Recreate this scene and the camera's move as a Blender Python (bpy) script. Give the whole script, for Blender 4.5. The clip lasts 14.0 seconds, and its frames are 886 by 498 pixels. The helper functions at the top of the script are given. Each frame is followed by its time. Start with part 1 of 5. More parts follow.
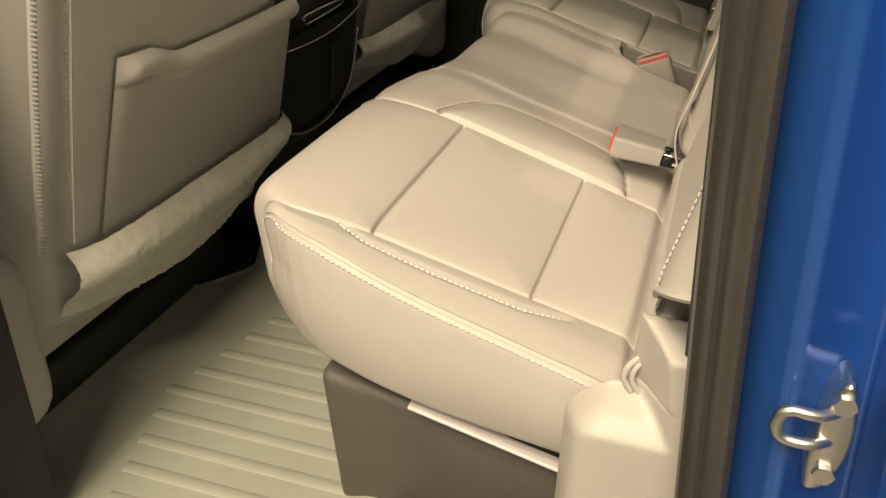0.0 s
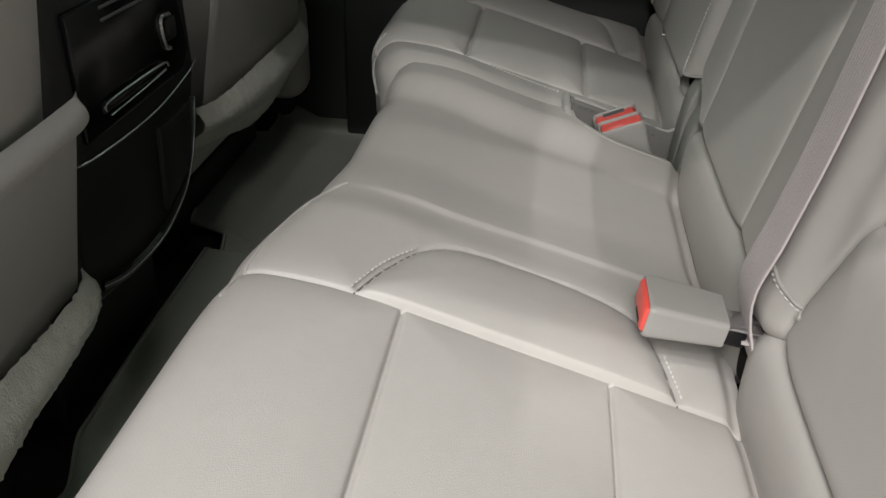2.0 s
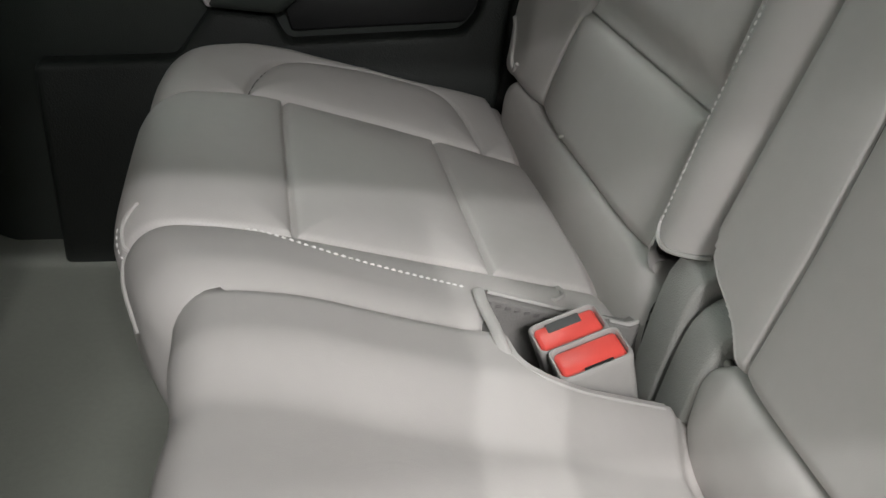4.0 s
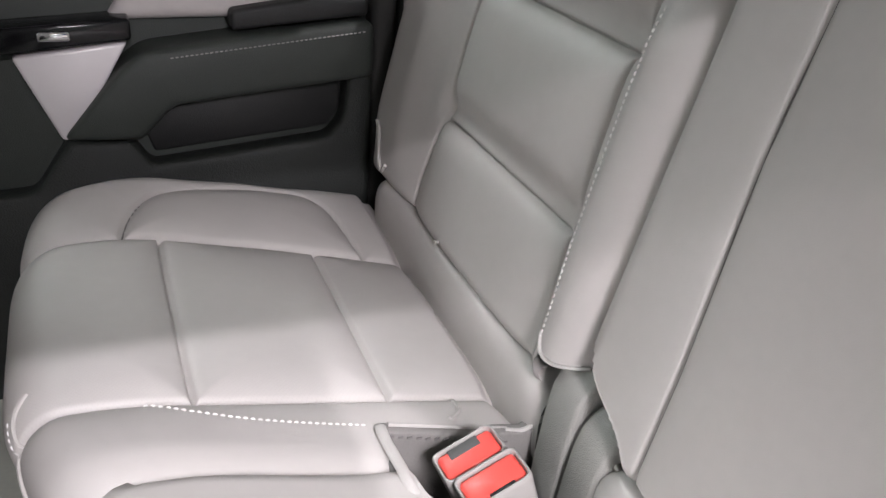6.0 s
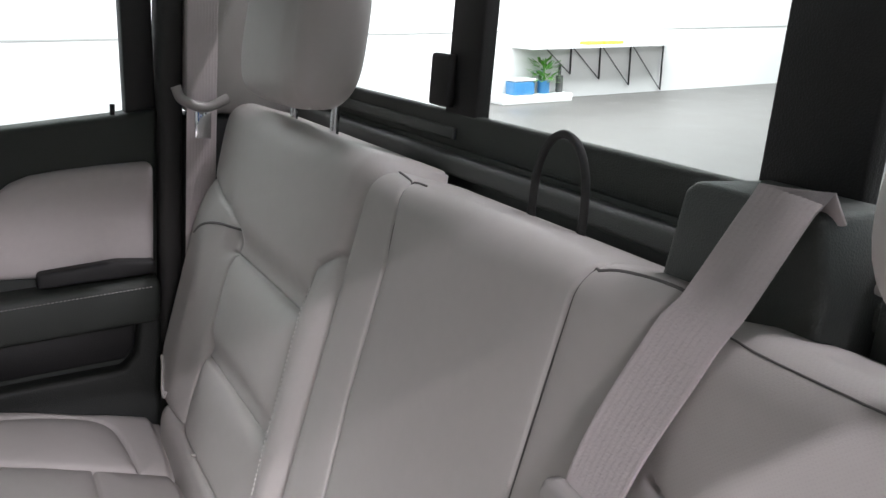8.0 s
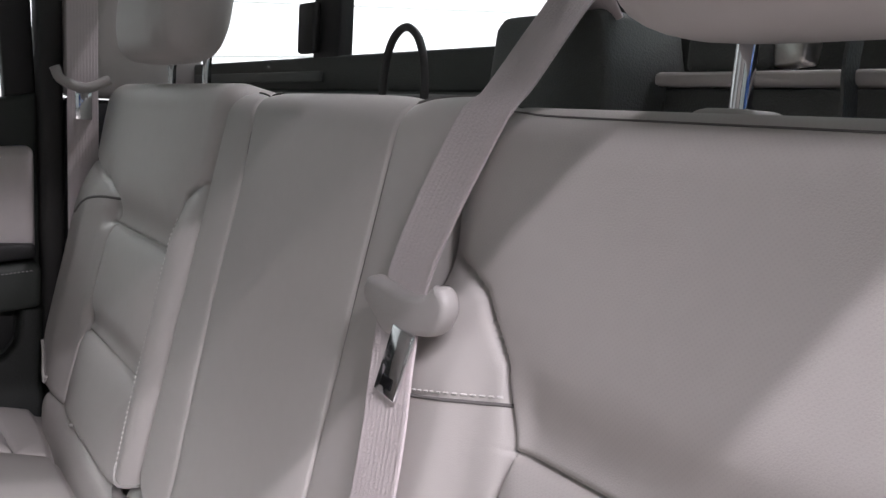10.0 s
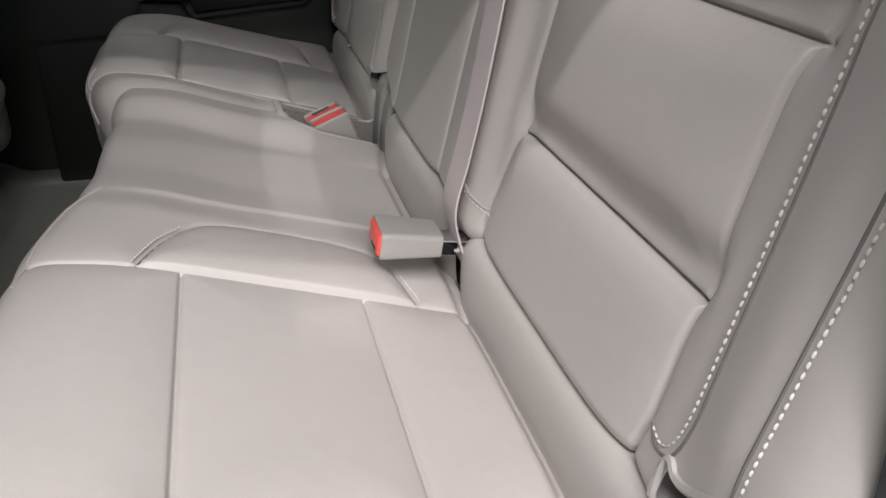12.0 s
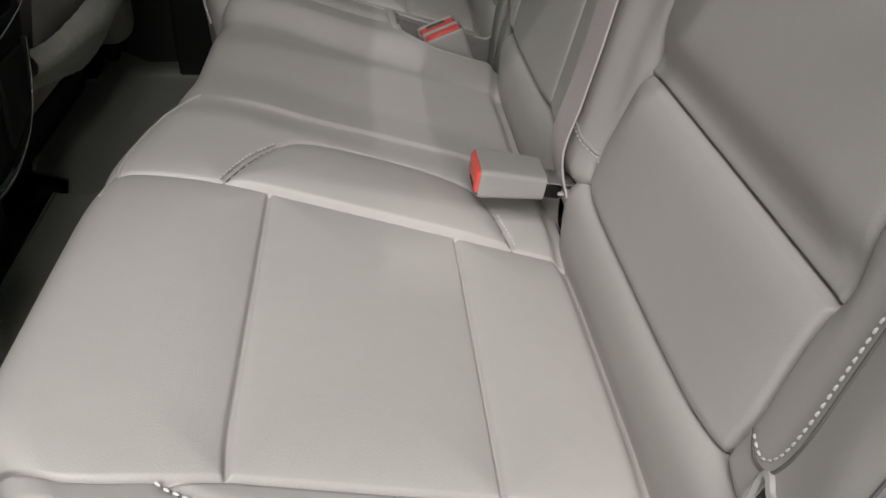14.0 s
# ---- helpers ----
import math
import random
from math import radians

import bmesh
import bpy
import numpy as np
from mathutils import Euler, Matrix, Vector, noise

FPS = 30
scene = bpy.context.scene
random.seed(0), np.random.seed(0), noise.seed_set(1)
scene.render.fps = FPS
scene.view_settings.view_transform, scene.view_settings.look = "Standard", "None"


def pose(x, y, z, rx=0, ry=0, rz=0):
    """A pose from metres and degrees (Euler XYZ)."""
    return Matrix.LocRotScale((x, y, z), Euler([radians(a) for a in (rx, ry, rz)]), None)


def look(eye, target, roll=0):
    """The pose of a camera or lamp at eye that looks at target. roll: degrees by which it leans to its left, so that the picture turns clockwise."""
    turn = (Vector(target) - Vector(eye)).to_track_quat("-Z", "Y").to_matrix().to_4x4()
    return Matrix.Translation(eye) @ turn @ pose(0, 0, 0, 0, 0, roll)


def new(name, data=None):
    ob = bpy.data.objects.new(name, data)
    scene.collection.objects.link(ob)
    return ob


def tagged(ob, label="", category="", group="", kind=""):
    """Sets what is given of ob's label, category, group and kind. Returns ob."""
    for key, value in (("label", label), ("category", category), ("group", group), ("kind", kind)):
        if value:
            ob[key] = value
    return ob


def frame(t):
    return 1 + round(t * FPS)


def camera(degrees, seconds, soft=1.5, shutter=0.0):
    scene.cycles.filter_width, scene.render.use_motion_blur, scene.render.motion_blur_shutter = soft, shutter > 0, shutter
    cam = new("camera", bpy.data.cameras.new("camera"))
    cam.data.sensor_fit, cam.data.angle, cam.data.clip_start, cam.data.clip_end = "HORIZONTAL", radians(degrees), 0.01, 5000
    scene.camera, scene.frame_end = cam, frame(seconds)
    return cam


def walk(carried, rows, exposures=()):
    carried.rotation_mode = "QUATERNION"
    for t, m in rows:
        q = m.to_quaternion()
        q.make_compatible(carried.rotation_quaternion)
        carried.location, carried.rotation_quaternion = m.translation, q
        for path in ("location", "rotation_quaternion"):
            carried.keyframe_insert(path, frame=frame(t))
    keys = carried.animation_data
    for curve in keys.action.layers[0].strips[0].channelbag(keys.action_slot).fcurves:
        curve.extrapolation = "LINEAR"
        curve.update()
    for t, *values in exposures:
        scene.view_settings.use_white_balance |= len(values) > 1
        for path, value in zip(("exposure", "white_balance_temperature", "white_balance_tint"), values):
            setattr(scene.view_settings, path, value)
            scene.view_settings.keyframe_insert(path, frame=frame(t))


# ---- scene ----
cam = camera(56.4, 14.0)
PATH = [
    (0, (0.098, -1.277, 0.708), (-0.436, 0.385, -0.27), 1.4),
    (0.5, (0.028, -1.214, 0.688), (-0.508, 0.445, -0.292), 0.7),
    (1, (-0.015, -1.094, 0.67), (-0.43, 0.592, -0.321), 2.0),
    (1.5, (-0.044, -0.955, 0.673), (-0.346, 0.749, -0.33), 2.5),
    (2, (-0.1, -0.819, 0.682), (-0.298, 0.897, -0.326), 1.7),
    (2.5, (-0.175, -0.631, 0.685), (-0.248, 1.085, -0.34), 2.9),
    (3, (-0.206, -0.452, 0.678), (-0.106, 1.245, -0.377), 4.1),
    (3.2, (-0.209, -0.405, 0.674), (-0.038, 1.291, -0.372), 4.7),
    (5.3, (-0.263, -0.164, 0.717), (0.403, 1.386, -0.357), 5.8),
    (5.5, (-0.256, -0.182, 0.732), (0.417, 1.378, -0.323), 5.0),
    (6, (-0.242, -0.237, 0.77), (0.478, 1.357, -0.2), 4.6),
    (6.5, (-0.235, -0.322, 0.82), (0.536, 1.311, -0.04), 4.4),
    (7, (-0.21, -0.4, 0.866), (0.603, 1.259, 0.1), 4.5),
    (7.5, (-0.184, -0.494, 0.916), (0.695, 1.179, 0.263), 4.7),
    (7.7, (-0.178, -0.523, 0.932), (0.748, 1.149, 0.341), 4.9),
    (9.8, (-0.127, -0.628, 0.79), (1.025, 0.98, 0.5), 4.0),
    (10, (-0.131, -0.653, 0.767), (1.009, 0.961, 0.462), 3.5),
    (10.5, (-0.14, -0.757, 0.715), (0.786, 0.954, 0.25), 1.8),
    (11, (-0.116, -0.843, 0.695), (0.587, 0.914, 0.047), 0.9),
    (11.5, (-0.112, -0.928, 0.688), (0.449, 0.819, -0.108), 0.2),
    (12, (-0.127, -0.99, 0.68), (0.326, 0.734, -0.228), 0.6),
    (12.5, (-0.123, -1.068, 0.664), (0.214, 0.624, -0.347), 0.4),
    (13, (-0.121, -1.102, 0.671), (0.143, 0.577, -0.383), 1.6),
    (13.5, (-0.118, -1.066, 0.672), (0.095, 0.607, -0.403), 1.9),
    (14, (-0.104, -0.936, 0.68), (0.073, 0.725, -0.42), 1.8),
]
walk(cam, [(t, pose(0, 0, 0, 0, 5.2, 0) @ look(eye, target, roll)) for t, eye, target, roll in PATH],
     [(0, -0.33, 10000, 2), (0.5, -0.46, 8500, 3), (0.9, -0.62, 7400, 3), (1.2, -0.72, 6700, 4), (1.5, -0.72, 6500, 4), (2.0, -0.52, 6400, 0), (2.5, -0.2, 6350, -2), (3.0, 0.02, 6300, -3), (5.5, 0.55, 6150, 11),
      (6.0, 0.97, 6150, 11), (6.5, 1.08, 6150, 11), (7.0, 1.2, 6100, 13), (7.3, 0.85, 6100, 13), (7.7, 0.72, 6100, 13), (10.0, 0.4, 6100, 15), (10.5, 0.38, 6100, 14), (11.0, 0.25, 6200, 12), (12.0, -0.43, 6350, 7), (13.0, -0.8, 6350, 6), (14.0, -0.85, 6350, 2)])

# ---- world and lights ----
world = bpy.data.worlds.new("showroom_air")
scene.world = world
world.use_nodes = True
world.node_tree.nodes["Background"].inputs[0].default_value = (0.80, 0.91, 0.83, 1)
world.node_tree.nodes["Background"].inputs[1].default_value = 0.32


def area_lamp(name, eye, target, sx, sy, watts, colour, set_down=None):
    lamp = bpy.data.lights.new(name, "AREA")
    lamp.shape, lamp.size, lamp.size_y, lamp.energy, lamp.color = "RECTANGLE", sx, sy, watts, colour
    ob = new(name, lamp)
    ob.matrix_world = (set_down or Matrix()) @ look(eye, target)
    return ob


# the cab is drawn in its own axes; LEVEL sets it down on the level ground
LEVEL = pose(0, 0, 0, 0, 5.2, 0)

# tube lamps on the showroom ceiling: rows that run along the truck, beside the open door, and some over its other sides
PINK = (1.0, 0.92, 0.925)
RAIL_Y, RAIL_Z = -0.80, 1.2945
for steep, x, size, watts in ((1.81, -1.0, 1.2, 85), (1.116, -0.95, 1.2, 95), (0.797, 0.0, 1.5, 140), (0.62, -0.8, 1.2, 78)):
    y = RAIL_Y - (3.6 - RAIL_Z) / steep
    area_lamp("ceiling_tube_lamp", (x, y, 3.6), (x, 0, 0.3), size, 0.04, watts, PINK, LEVEL)
area_lamp("ceiling_lamp_farther", (0.2, -7.2, 4.0), (-0.4, 0, 0.3), 1.6, 0.3, 145, PINK)
area_lamp("ceiling_lamp_passenger_side", (-1.6, 3.2, 3.8), (0, 0.6, 0.4), 1.2, 0.8, 25, (0.95, 1.0, 0.95))
area_lamp("ceiling_lamp_front", (-5.0, -0.3, 3.4), (0, 0, 0.5), 2.5, 1.6, 26, (0.96, 1.0, 0.96))
area_lamp("ceiling_lamp_over_bed", (1.403, -0.02, 3.5), (-0.06, 0, 0.3), 0.3, 0.03, 26, (1.0, 0.93, 0.93), LEVEL)
area_lamp("ceiling_lamp_behind", (7.0, 7.2, 4.9), (7.0, 10.85, 0.7), 14.0, 3.0, 1000, (0.98, 1.0, 0.97))


# ---- materials ----
def links(m, *pairs):
    for a, b in pairs:
        m.node_tree.links.new(a, b)


def surface(name, colour, rough=0.5, metal=0.0, var=0.06, var_scale=6.0, grain=0.0, grain_scale=400.0, kind="noise", stretch=(1, 1, 1), rough_var=0.08, coat=0.0, sheen=0.0, spec=0.5, wrinkle=0.0, holes=None):
    """A painted, moulded or woven surface: colour that varies at two scales, and fine relief."""
    m = bpy.data.materials.new(name)
    m.use_nodes = True
    nt = m.node_tree
    b = nt.nodes["Principled BSDF"]
    b.inputs["Metallic"].default_value = metal
    b.inputs["Coat Weight"].default_value = coat
    b.inputs["Coat Roughness"].default_value = 0.06
    b.inputs["Sheen Weight"].default_value = sheen
    b.inputs["Specular IOR Level"].default_value = spec
    tc = nt.nodes.new("ShaderNodeTexCoord")
    mp = nt.nodes.new("ShaderNodeMapping")
    mp.inputs["Scale"].default_value = stretch
    links(m, (tc.outputs["Object"], mp.inputs["Vector"]))
    big = nt.nodes.new("ShaderNodeTexNoise")
    big.inputs["Scale"].default_value, big.inputs["Detail"].default_value = var_scale, 5
    fine = nt.nodes.new("ShaderNodeTexNoise")
    fine.inputs["Scale"].default_value, fine.inputs["Detail"].default_value = var_scale * 14, 3
    mixf = nt.nodes.new("ShaderNodeMath")
    mixf.operation = "MULTIPLY_ADD"
    mixf.inputs[1].default_value = 0.60
    links(m, (mp.outputs[0], big.inputs["Vector"]), (mp.outputs[0], fine.inputs["Vector"]), (fine.outputs["Fac"], mixf.inputs[0]), (big.outputs["Fac"], mixf.inputs[2]))
    ramp = nt.nodes.new("ShaderNodeMapRange")
    ramp.inputs["From Min"].default_value, ramp.inputs["From Max"].default_value = 0.35, 1.0
    ramp.inputs["To Min"].default_value, ramp.inputs["To Max"].default_value = 1 - var, 1 + var
    links(m, (mixf.outputs[0], ramp.inputs["Value"]))
    tint = nt.nodes.new("ShaderNodeVectorMath")
    tint.operation = "SCALE"
    tint.inputs[0].default_value = colour
    links(m, (ramp.outputs[0], tint.inputs["Scale"]), (tint.outputs[0], b.inputs["Base Color"]))
    rr = nt.nodes.new("ShaderNodeMapRange")
    rr.inputs["To Min"].default_value, rr.inputs["To Max"].default_value = max(rough - rough_var, 0.02), rough + rough_var
    links(m, (big.outputs["Fac"], rr.inputs["Value"]), (rr.outputs[0], b.inputs["Roughness"]))
    if grain:
        if kind == "cells":
            g = nt.nodes.new("ShaderNodeTexVoronoi")
            g.inputs["Scale"].default_value = grain_scale
            out = g.outputs["Distance"]
        elif kind == "wave":
            g = nt.nodes.new("ShaderNodeTexWave")
            g.inputs["Scale"].default_value, g.inputs["Distortion"].default_value = grain_scale, 0.6
            out = g.outputs["Fac"]
        else:
            g = nt.nodes.new("ShaderNodeTexNoise")
            g.inputs["Scale"].default_value, g.inputs["Detail"].default_value = grain_scale, 4
            out = g.outputs["Fac"]
        links(m, (mp.outputs[0], g.inputs["Vector"]))
        bump = nt.nodes.new("ShaderNodeBump")
        bump.inputs["Strength"].default_value, bump.inputs["Distance"].default_value = grain, 0.001
        links(m, (out, bump.inputs["Height"]), (bump.outputs[0], b.inputs["Normal"]))
        if wrinkle:
            soft = nt.nodes.new("ShaderNodeTexNoise")
            soft.inputs["Scale"].default_value, soft.inputs["Detail"].default_value, soft.inputs["Distortion"].default_value = 14.0, 4, 0.8
            fold = nt.nodes.new("ShaderNodeBump")
            fold.inputs["Strength"].default_value, fold.inputs["Distance"].default_value = wrinkle, 0.006
            links(m, (tc.outputs["Object"], soft.inputs["Vector"]), (soft.outputs["Fac"], fold.inputs["Height"]), (fold.outputs[0], bump.inputs["Normal"]))
    if holes:
        # small punched holes in a diagonal grid over the panel's own plane
        turn = nt.nodes.new("ShaderNodeMapping")
        turn.inputs["Rotation"].default_value = holes
        spin = nt.nodes.new("ShaderNodeMapping")
        spin.inputs["Rotation"].default_value = (0, 0, math.radians(45))
        dots = nt.nodes.new("ShaderNodeTexVoronoi")
        dots.voronoi_dimensions = "2D"
        dots.inputs["Scale"].default_value, dots.inputs["Randomness"].default_value = 430, 0.0
        pit = nt.nodes.new("ShaderNodeMapRange")
        pit.inputs["From Min"].default_value, pit.inputs["From Max"].default_value = 0.18, 0.32
        pit.inputs["To Min"].default_value, pit.inputs["To Max"].default_value = 0.962, 1.0
        mult = nt.nodes.new("ShaderNodeMath")
        mult.operation = "MULTIPLY"
        links(m, (tc.outputs["Object"], turn.inputs["Vector"]), (turn.outputs[0], spin.inputs["Vector"]), (spin.outputs[0], dots.inputs["Vector"]), (dots.outputs["Distance"], pit.inputs["Value"]),
              (ramp.outputs[0], mult.inputs[0]), (pit.outputs[0], mult.inputs[1]), (mult.outputs[0], tint.inputs["Scale"]))
    return m


def glass(name, colour=(1, 1, 1, 1)):
    m = bpy.data.materials.new(name)
    m.use_nodes = True
    b = m.node_tree.nodes["Principled BSDF"]
    b.inputs["Base Color"].default_value = colour
    b.inputs["Transmission Weight"].default_value = 1
    b.inputs["Roughness"].default_value = 0.01
    b.inputs["IOR"].default_value = 1.05
    return m


LEATHER = surface("grey_leather", (0.47, 0.445, 0.425), 0.46, var=0.035, var_scale=5, grain=0.12, grain_scale=1500, kind="cells", rough_var=0.06, wrinkle=0.16)
PERF = surface("perforated_grey_leather", (0.47, 0.445, 0.425), 0.48, var=0.04, var_scale=5, grain=0.15, grain_scale=1200, kind="cells", rough_var=0.06, wrinkle=0.10, holes=(0, 0.3, 0))
PERF_BACK = surface("perforated_grey_leather_back", (0.47, 0.445, 0.425), 0.48, var=0.04, var_scale=5, grain=0.15, grain_scale=1200, kind="cells", rough_var=0.06, wrinkle=0.10, holes=(0, math.radians(-103), 0))
VINYL = surface("grey_vinyl", (0.44, 0.42, 0.40), 0.5, var=0.035, grain=0.12, grain_scale=1300, kind="cells")
THREAD = surface("pale_thread", (0.64, 0.62, 0.60), 0.7, var=0.1, var_scale=60)
# dark colour that paints the shade in sewn seams; dark stitches use it too
GROOVE = surface("seam_shade_and_thread", (0.16, 0.15, 0.145), 0.8, var=0.1)
CARPET = surface("pale_felt", (0.60, 0.58, 0.52), 0.95, var=0.12, var_scale=40, grain=1.0, grain_scale=500, sheen=0.4)
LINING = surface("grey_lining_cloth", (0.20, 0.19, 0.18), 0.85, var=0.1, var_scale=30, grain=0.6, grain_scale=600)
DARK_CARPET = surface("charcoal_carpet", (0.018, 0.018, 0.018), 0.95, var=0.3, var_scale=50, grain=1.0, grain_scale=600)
# the trim plastic made darker: shade in the hinge gap put into its colour
HINGE_SHADED = surface("shaded_grey_plastic", (0.30, 0.295, 0.275), 0.5, var=0.05, grain=0.3, grain_scale=800, kind="cells")
TRIM = surface("grey_beige_plastic", (0.45, 0.43, 0.41), 0.42, var=0.03, grain=0.25, grain_scale=800, kind="cells")
CHARCOAL = surface("charcoal_plastic", (0.085, 0.092, 0.086), 0.5, var=0.08, grain=0.4, grain_scale=700, kind="cells")
DOOR_DARK = surface("charcoal_soft_plastic", (0.036, 0.041, 0.036), 0.55, var=0.08, grain=0.4, grain_scale=700, kind="cells")
DOOR_LOW = surface("black_grained_plastic", (0.014, 0.016, 0.014), 0.6, var=0.1, grain=0.5, grain_scale=500, kind="cells")
DOOR_PALE = surface("pale_door_cloth", (0.54, 0.50, 0.49), 0.65, var=0.05, grain=0.3, grain_scale=900)
BLACK = surface("black_gloss_plastic", (0.006, 0.006, 0.007), 0.16, var=0.1, rough_var=0.05)
MATT_BLACK = surface("matt_black_plastic", (0.014, 0.014, 0.014), 0.55, var=0.1, grain=0.3, grain_scale=600, kind="cells")
RUBBER = surface("black_rubber", (0.028, 0.027, 0.026), 0.65, var=0.15, var_scale=20, grain=0.3, grain_scale=500)
CHROME = surface("chrome", (0.82, 0.82, 0.84), 0.09, metal=1.0, var=0.02, rough_var=0.04)
STEEL = surface("zinc_plated_steel", (0.72, 0.70, 0.66), 0.3, metal=1.0, var=0.08, var_scale=40, rough_var=0.1)
SILVER = surface("satin_silver_paint", (0.80, 0.75, 0.76), 0.38, metal=0.15, var=0.02)
RED = surface("red_plastic", (0.90, 0.105, 0.085), 0.32, var=0.05)
BUCKLE = surface("grey_buckle_plastic", (0.36, 0.345, 0.33), 0.42, var=0.04, grain=0.2, grain_scale=600)
SEAL = surface("brown_black_seal_rubber", (0.055, 0.050, 0.046), 0.40, var=0.12, var_scale=15, grain=0.25, grain_scale=500)
WOVEN = surface("charcoal_woven_trim", (0.05, 0.052, 0.056), 0.7, var=0.12, var_scale=30, grain=0.9, grain_scale=260, kind="wave", stretch=(1, 1, 0.02))
WEB = surface("grey_webbing", (0.58, 0.525, 0.525), 0.6, var=0.05, var_scale=30, grain=0.6, grain_scale=600)
MAT = surface("grey_rubber_mat", (0.29, 0.30, 0.26), 0.6, var=0.07, var_scale=10, grain=0.4, grain_scale=500)
BLUE = surface("metallic_blue_paint", (0.012, 0.10, 0.42), 0.22, metal=0.4, var=0.05, var_scale=900, coat=1.0, rough_var=0.04)
WALL = surface("white_wall_paint", (0.8, 0.8, 0.79), 0.7, var=0.03, var_scale=2)
CONCRETE = surface("sealed_concrete", (0.15, 0.142, 0.135), 0.42, var=0.12, var_scale=2)
COVER = surface("dark_bed_cover_vinyl", (0.085, 0.08, 0.077), 0.62, var=0.06, var_scale=4, grain=0.3, grain_scale=500)
PANE = glass("clear_glass", (0.97, 1.0, 0.98, 1))
LEAF = surface("green_leaf", (0.10, 0.30, 0.03), 0.4, var=0.2, var_scale=30)
YELLOW = surface("yellow_card", (0.75, 0.55, 0.05), 0.6, var=0.05)
POT = surface("blue_glazed_pot", (0.06, 0.22, 0.45), 0.3, var=0.08)
BIN_GREY = surface("grey_bin_plastic", (0.10, 0.10, 0.098), 0.6, var=0.1, grain=0.3, grain_scale=500)
CHARCOAL_LINE = surface("grey_joint_paint", (0.45, 0.45, 0.44), 0.7)
BOX_DARK = surface("dark_grey_moulded_bin", (0.08, 0.072, 0.066), 0.6, var=0.1, var_scale=15, grain=0.6, grain_scale=350)


# ---- mesh helpers ----
def part(name, bm, material, parent=None, label=""):
    """Links a bmesh as one smooth mesh object under a thing or under a part."""
    me = bpy.data.meshes.new(name)
    bm.to_mesh(me)
    bm.free()
    for p in me.polygons:
        p.use_smooth = True
    me.set_sharp_from_angle(angle=math.radians(48))
    me.materials.append(material)
    ob = new(name, me)
    ob.parent = parent
    if label:
        ob["label"] = label
    return ob


def thing(name, label, category, at=(0, 0, 0), group="", kind="", set_down=LEVEL):
    ob = new(name)
    ob.matrix_world = set_down @ Matrix.Translation(at)
    ob.empty_display_size = 0.05
    return tagged(ob, label, category, group, kind)


def raw(verts, faces):
    bm = bmesh.new()
    vs = [bm.verts.new(v) for v in verts]
    for f in faces:
        try:
            bm.faces.new([vs[i] for i in f])
        except ValueError:
            pass
    return bm


def grid(points):
    """A bmesh sheet from a rows x columns array of points."""
    n, k = points.shape[:2]
    idx = np.arange(n * k).reshape(n, k)
    quads = np.stack([idx[:-1, :-1], idx[1:, :-1], idx[1:, 1:], idx[:-1, 1:]], -1).reshape(-1, 4)
    me = bpy.data.meshes.new("sheet")
    me.from_pydata(points.reshape(-1, 3).tolist(), [], quads.tolist())
    bm = bmesh.new()
    bm.from_mesh(me)
    bpy.data.meshes.remove(me)
    return bm


def rbox(lo, hi, bevel=0.004, seg=2, turn=None, about=None):
    """A box between two corners with rounded edges."""
    bm = bmesh.new()
    lo, hi = Vector(lo), Vector(hi)
    bmesh.ops.create_cube(bm, size=1, matrix=Matrix.Translation((lo + hi) / 2) @ Matrix.Diagonal((*(hi - lo), 1)))
    if bevel:
        bmesh.ops.bevel(bm, geom=bm.edges[:], offset=bevel, segments=seg, affect="EDGES", profile=0.5)
    if turn is not None:
        c = Vector(about) if about is not None else (lo + hi) / 2
        bmesh.ops.transform(bm, matrix=Matrix.Translation(c) @ turn @ Matrix.Translation(-c), verts=bm.verts[:])
    return bm


def prism(outline, axis, a, b, bevel=0.004, seg=2):
    """A flat outline of (u, v) pulled along an axis from a to b, with rounded rims. axis x: (y, z); y: (x, z); z: (x, y)."""
    def put(u, v, w):
        return {"x": (w, u, v), "y": (u, w, v), "z": (u, v, w)}[axis]
    n = len(outline)
    verts = [put(u, v, a) for u, v in outline] + [put(u, v, b) for u, v in outline]
    faces = [list(range(n)), list(range(n, 2 * n))] + [[i, (i + 1) % n, n + (i + 1) % n, n + i] for i in range(n)]
    bm = raw(verts, faces)
    bmesh.ops.recalc_face_normals(bm, faces=bm.faces[:])
    if bevel:
        bmesh.ops.bevel(bm, geom=[e for e in bm.edges if e.calc_face_angle(0) > 0.5], offset=bevel, segments=seg, affect="EDGES", profile=0.5)
    return bm


def spline(points, count):
    """Points evenly spread along a smooth curve through the given ones."""
    p = np.array(points, float)
    ext = np.vstack([2 * p[0] - p[1], p, 2 * p[-1] - p[-2]])
    out = []
    for i in range(1, len(ext) - 2):
        t = np.linspace(0, 1, 16, endpoint=False)[:, None]
        a, b, c, d = ext[i - 1], ext[i], ext[i + 1], ext[i + 2]
        out.append(0.5 * (2 * b + (c - a) * t + (2 * a - 5 * b + 4 * c - d) * t ** 2 + (3 * b - a - 3 * c + d) * t ** 3))
    out = np.vstack(out + [p[-1:]])
    run = np.r_[0, np.cumsum(np.linalg.norm(np.diff(out, axis=0), axis=1))]
    want = np.linspace(0, run[-1], count)
    return np.stack([np.interp(want, run, out[:, k]) for k in range(out.shape[1])], -1)


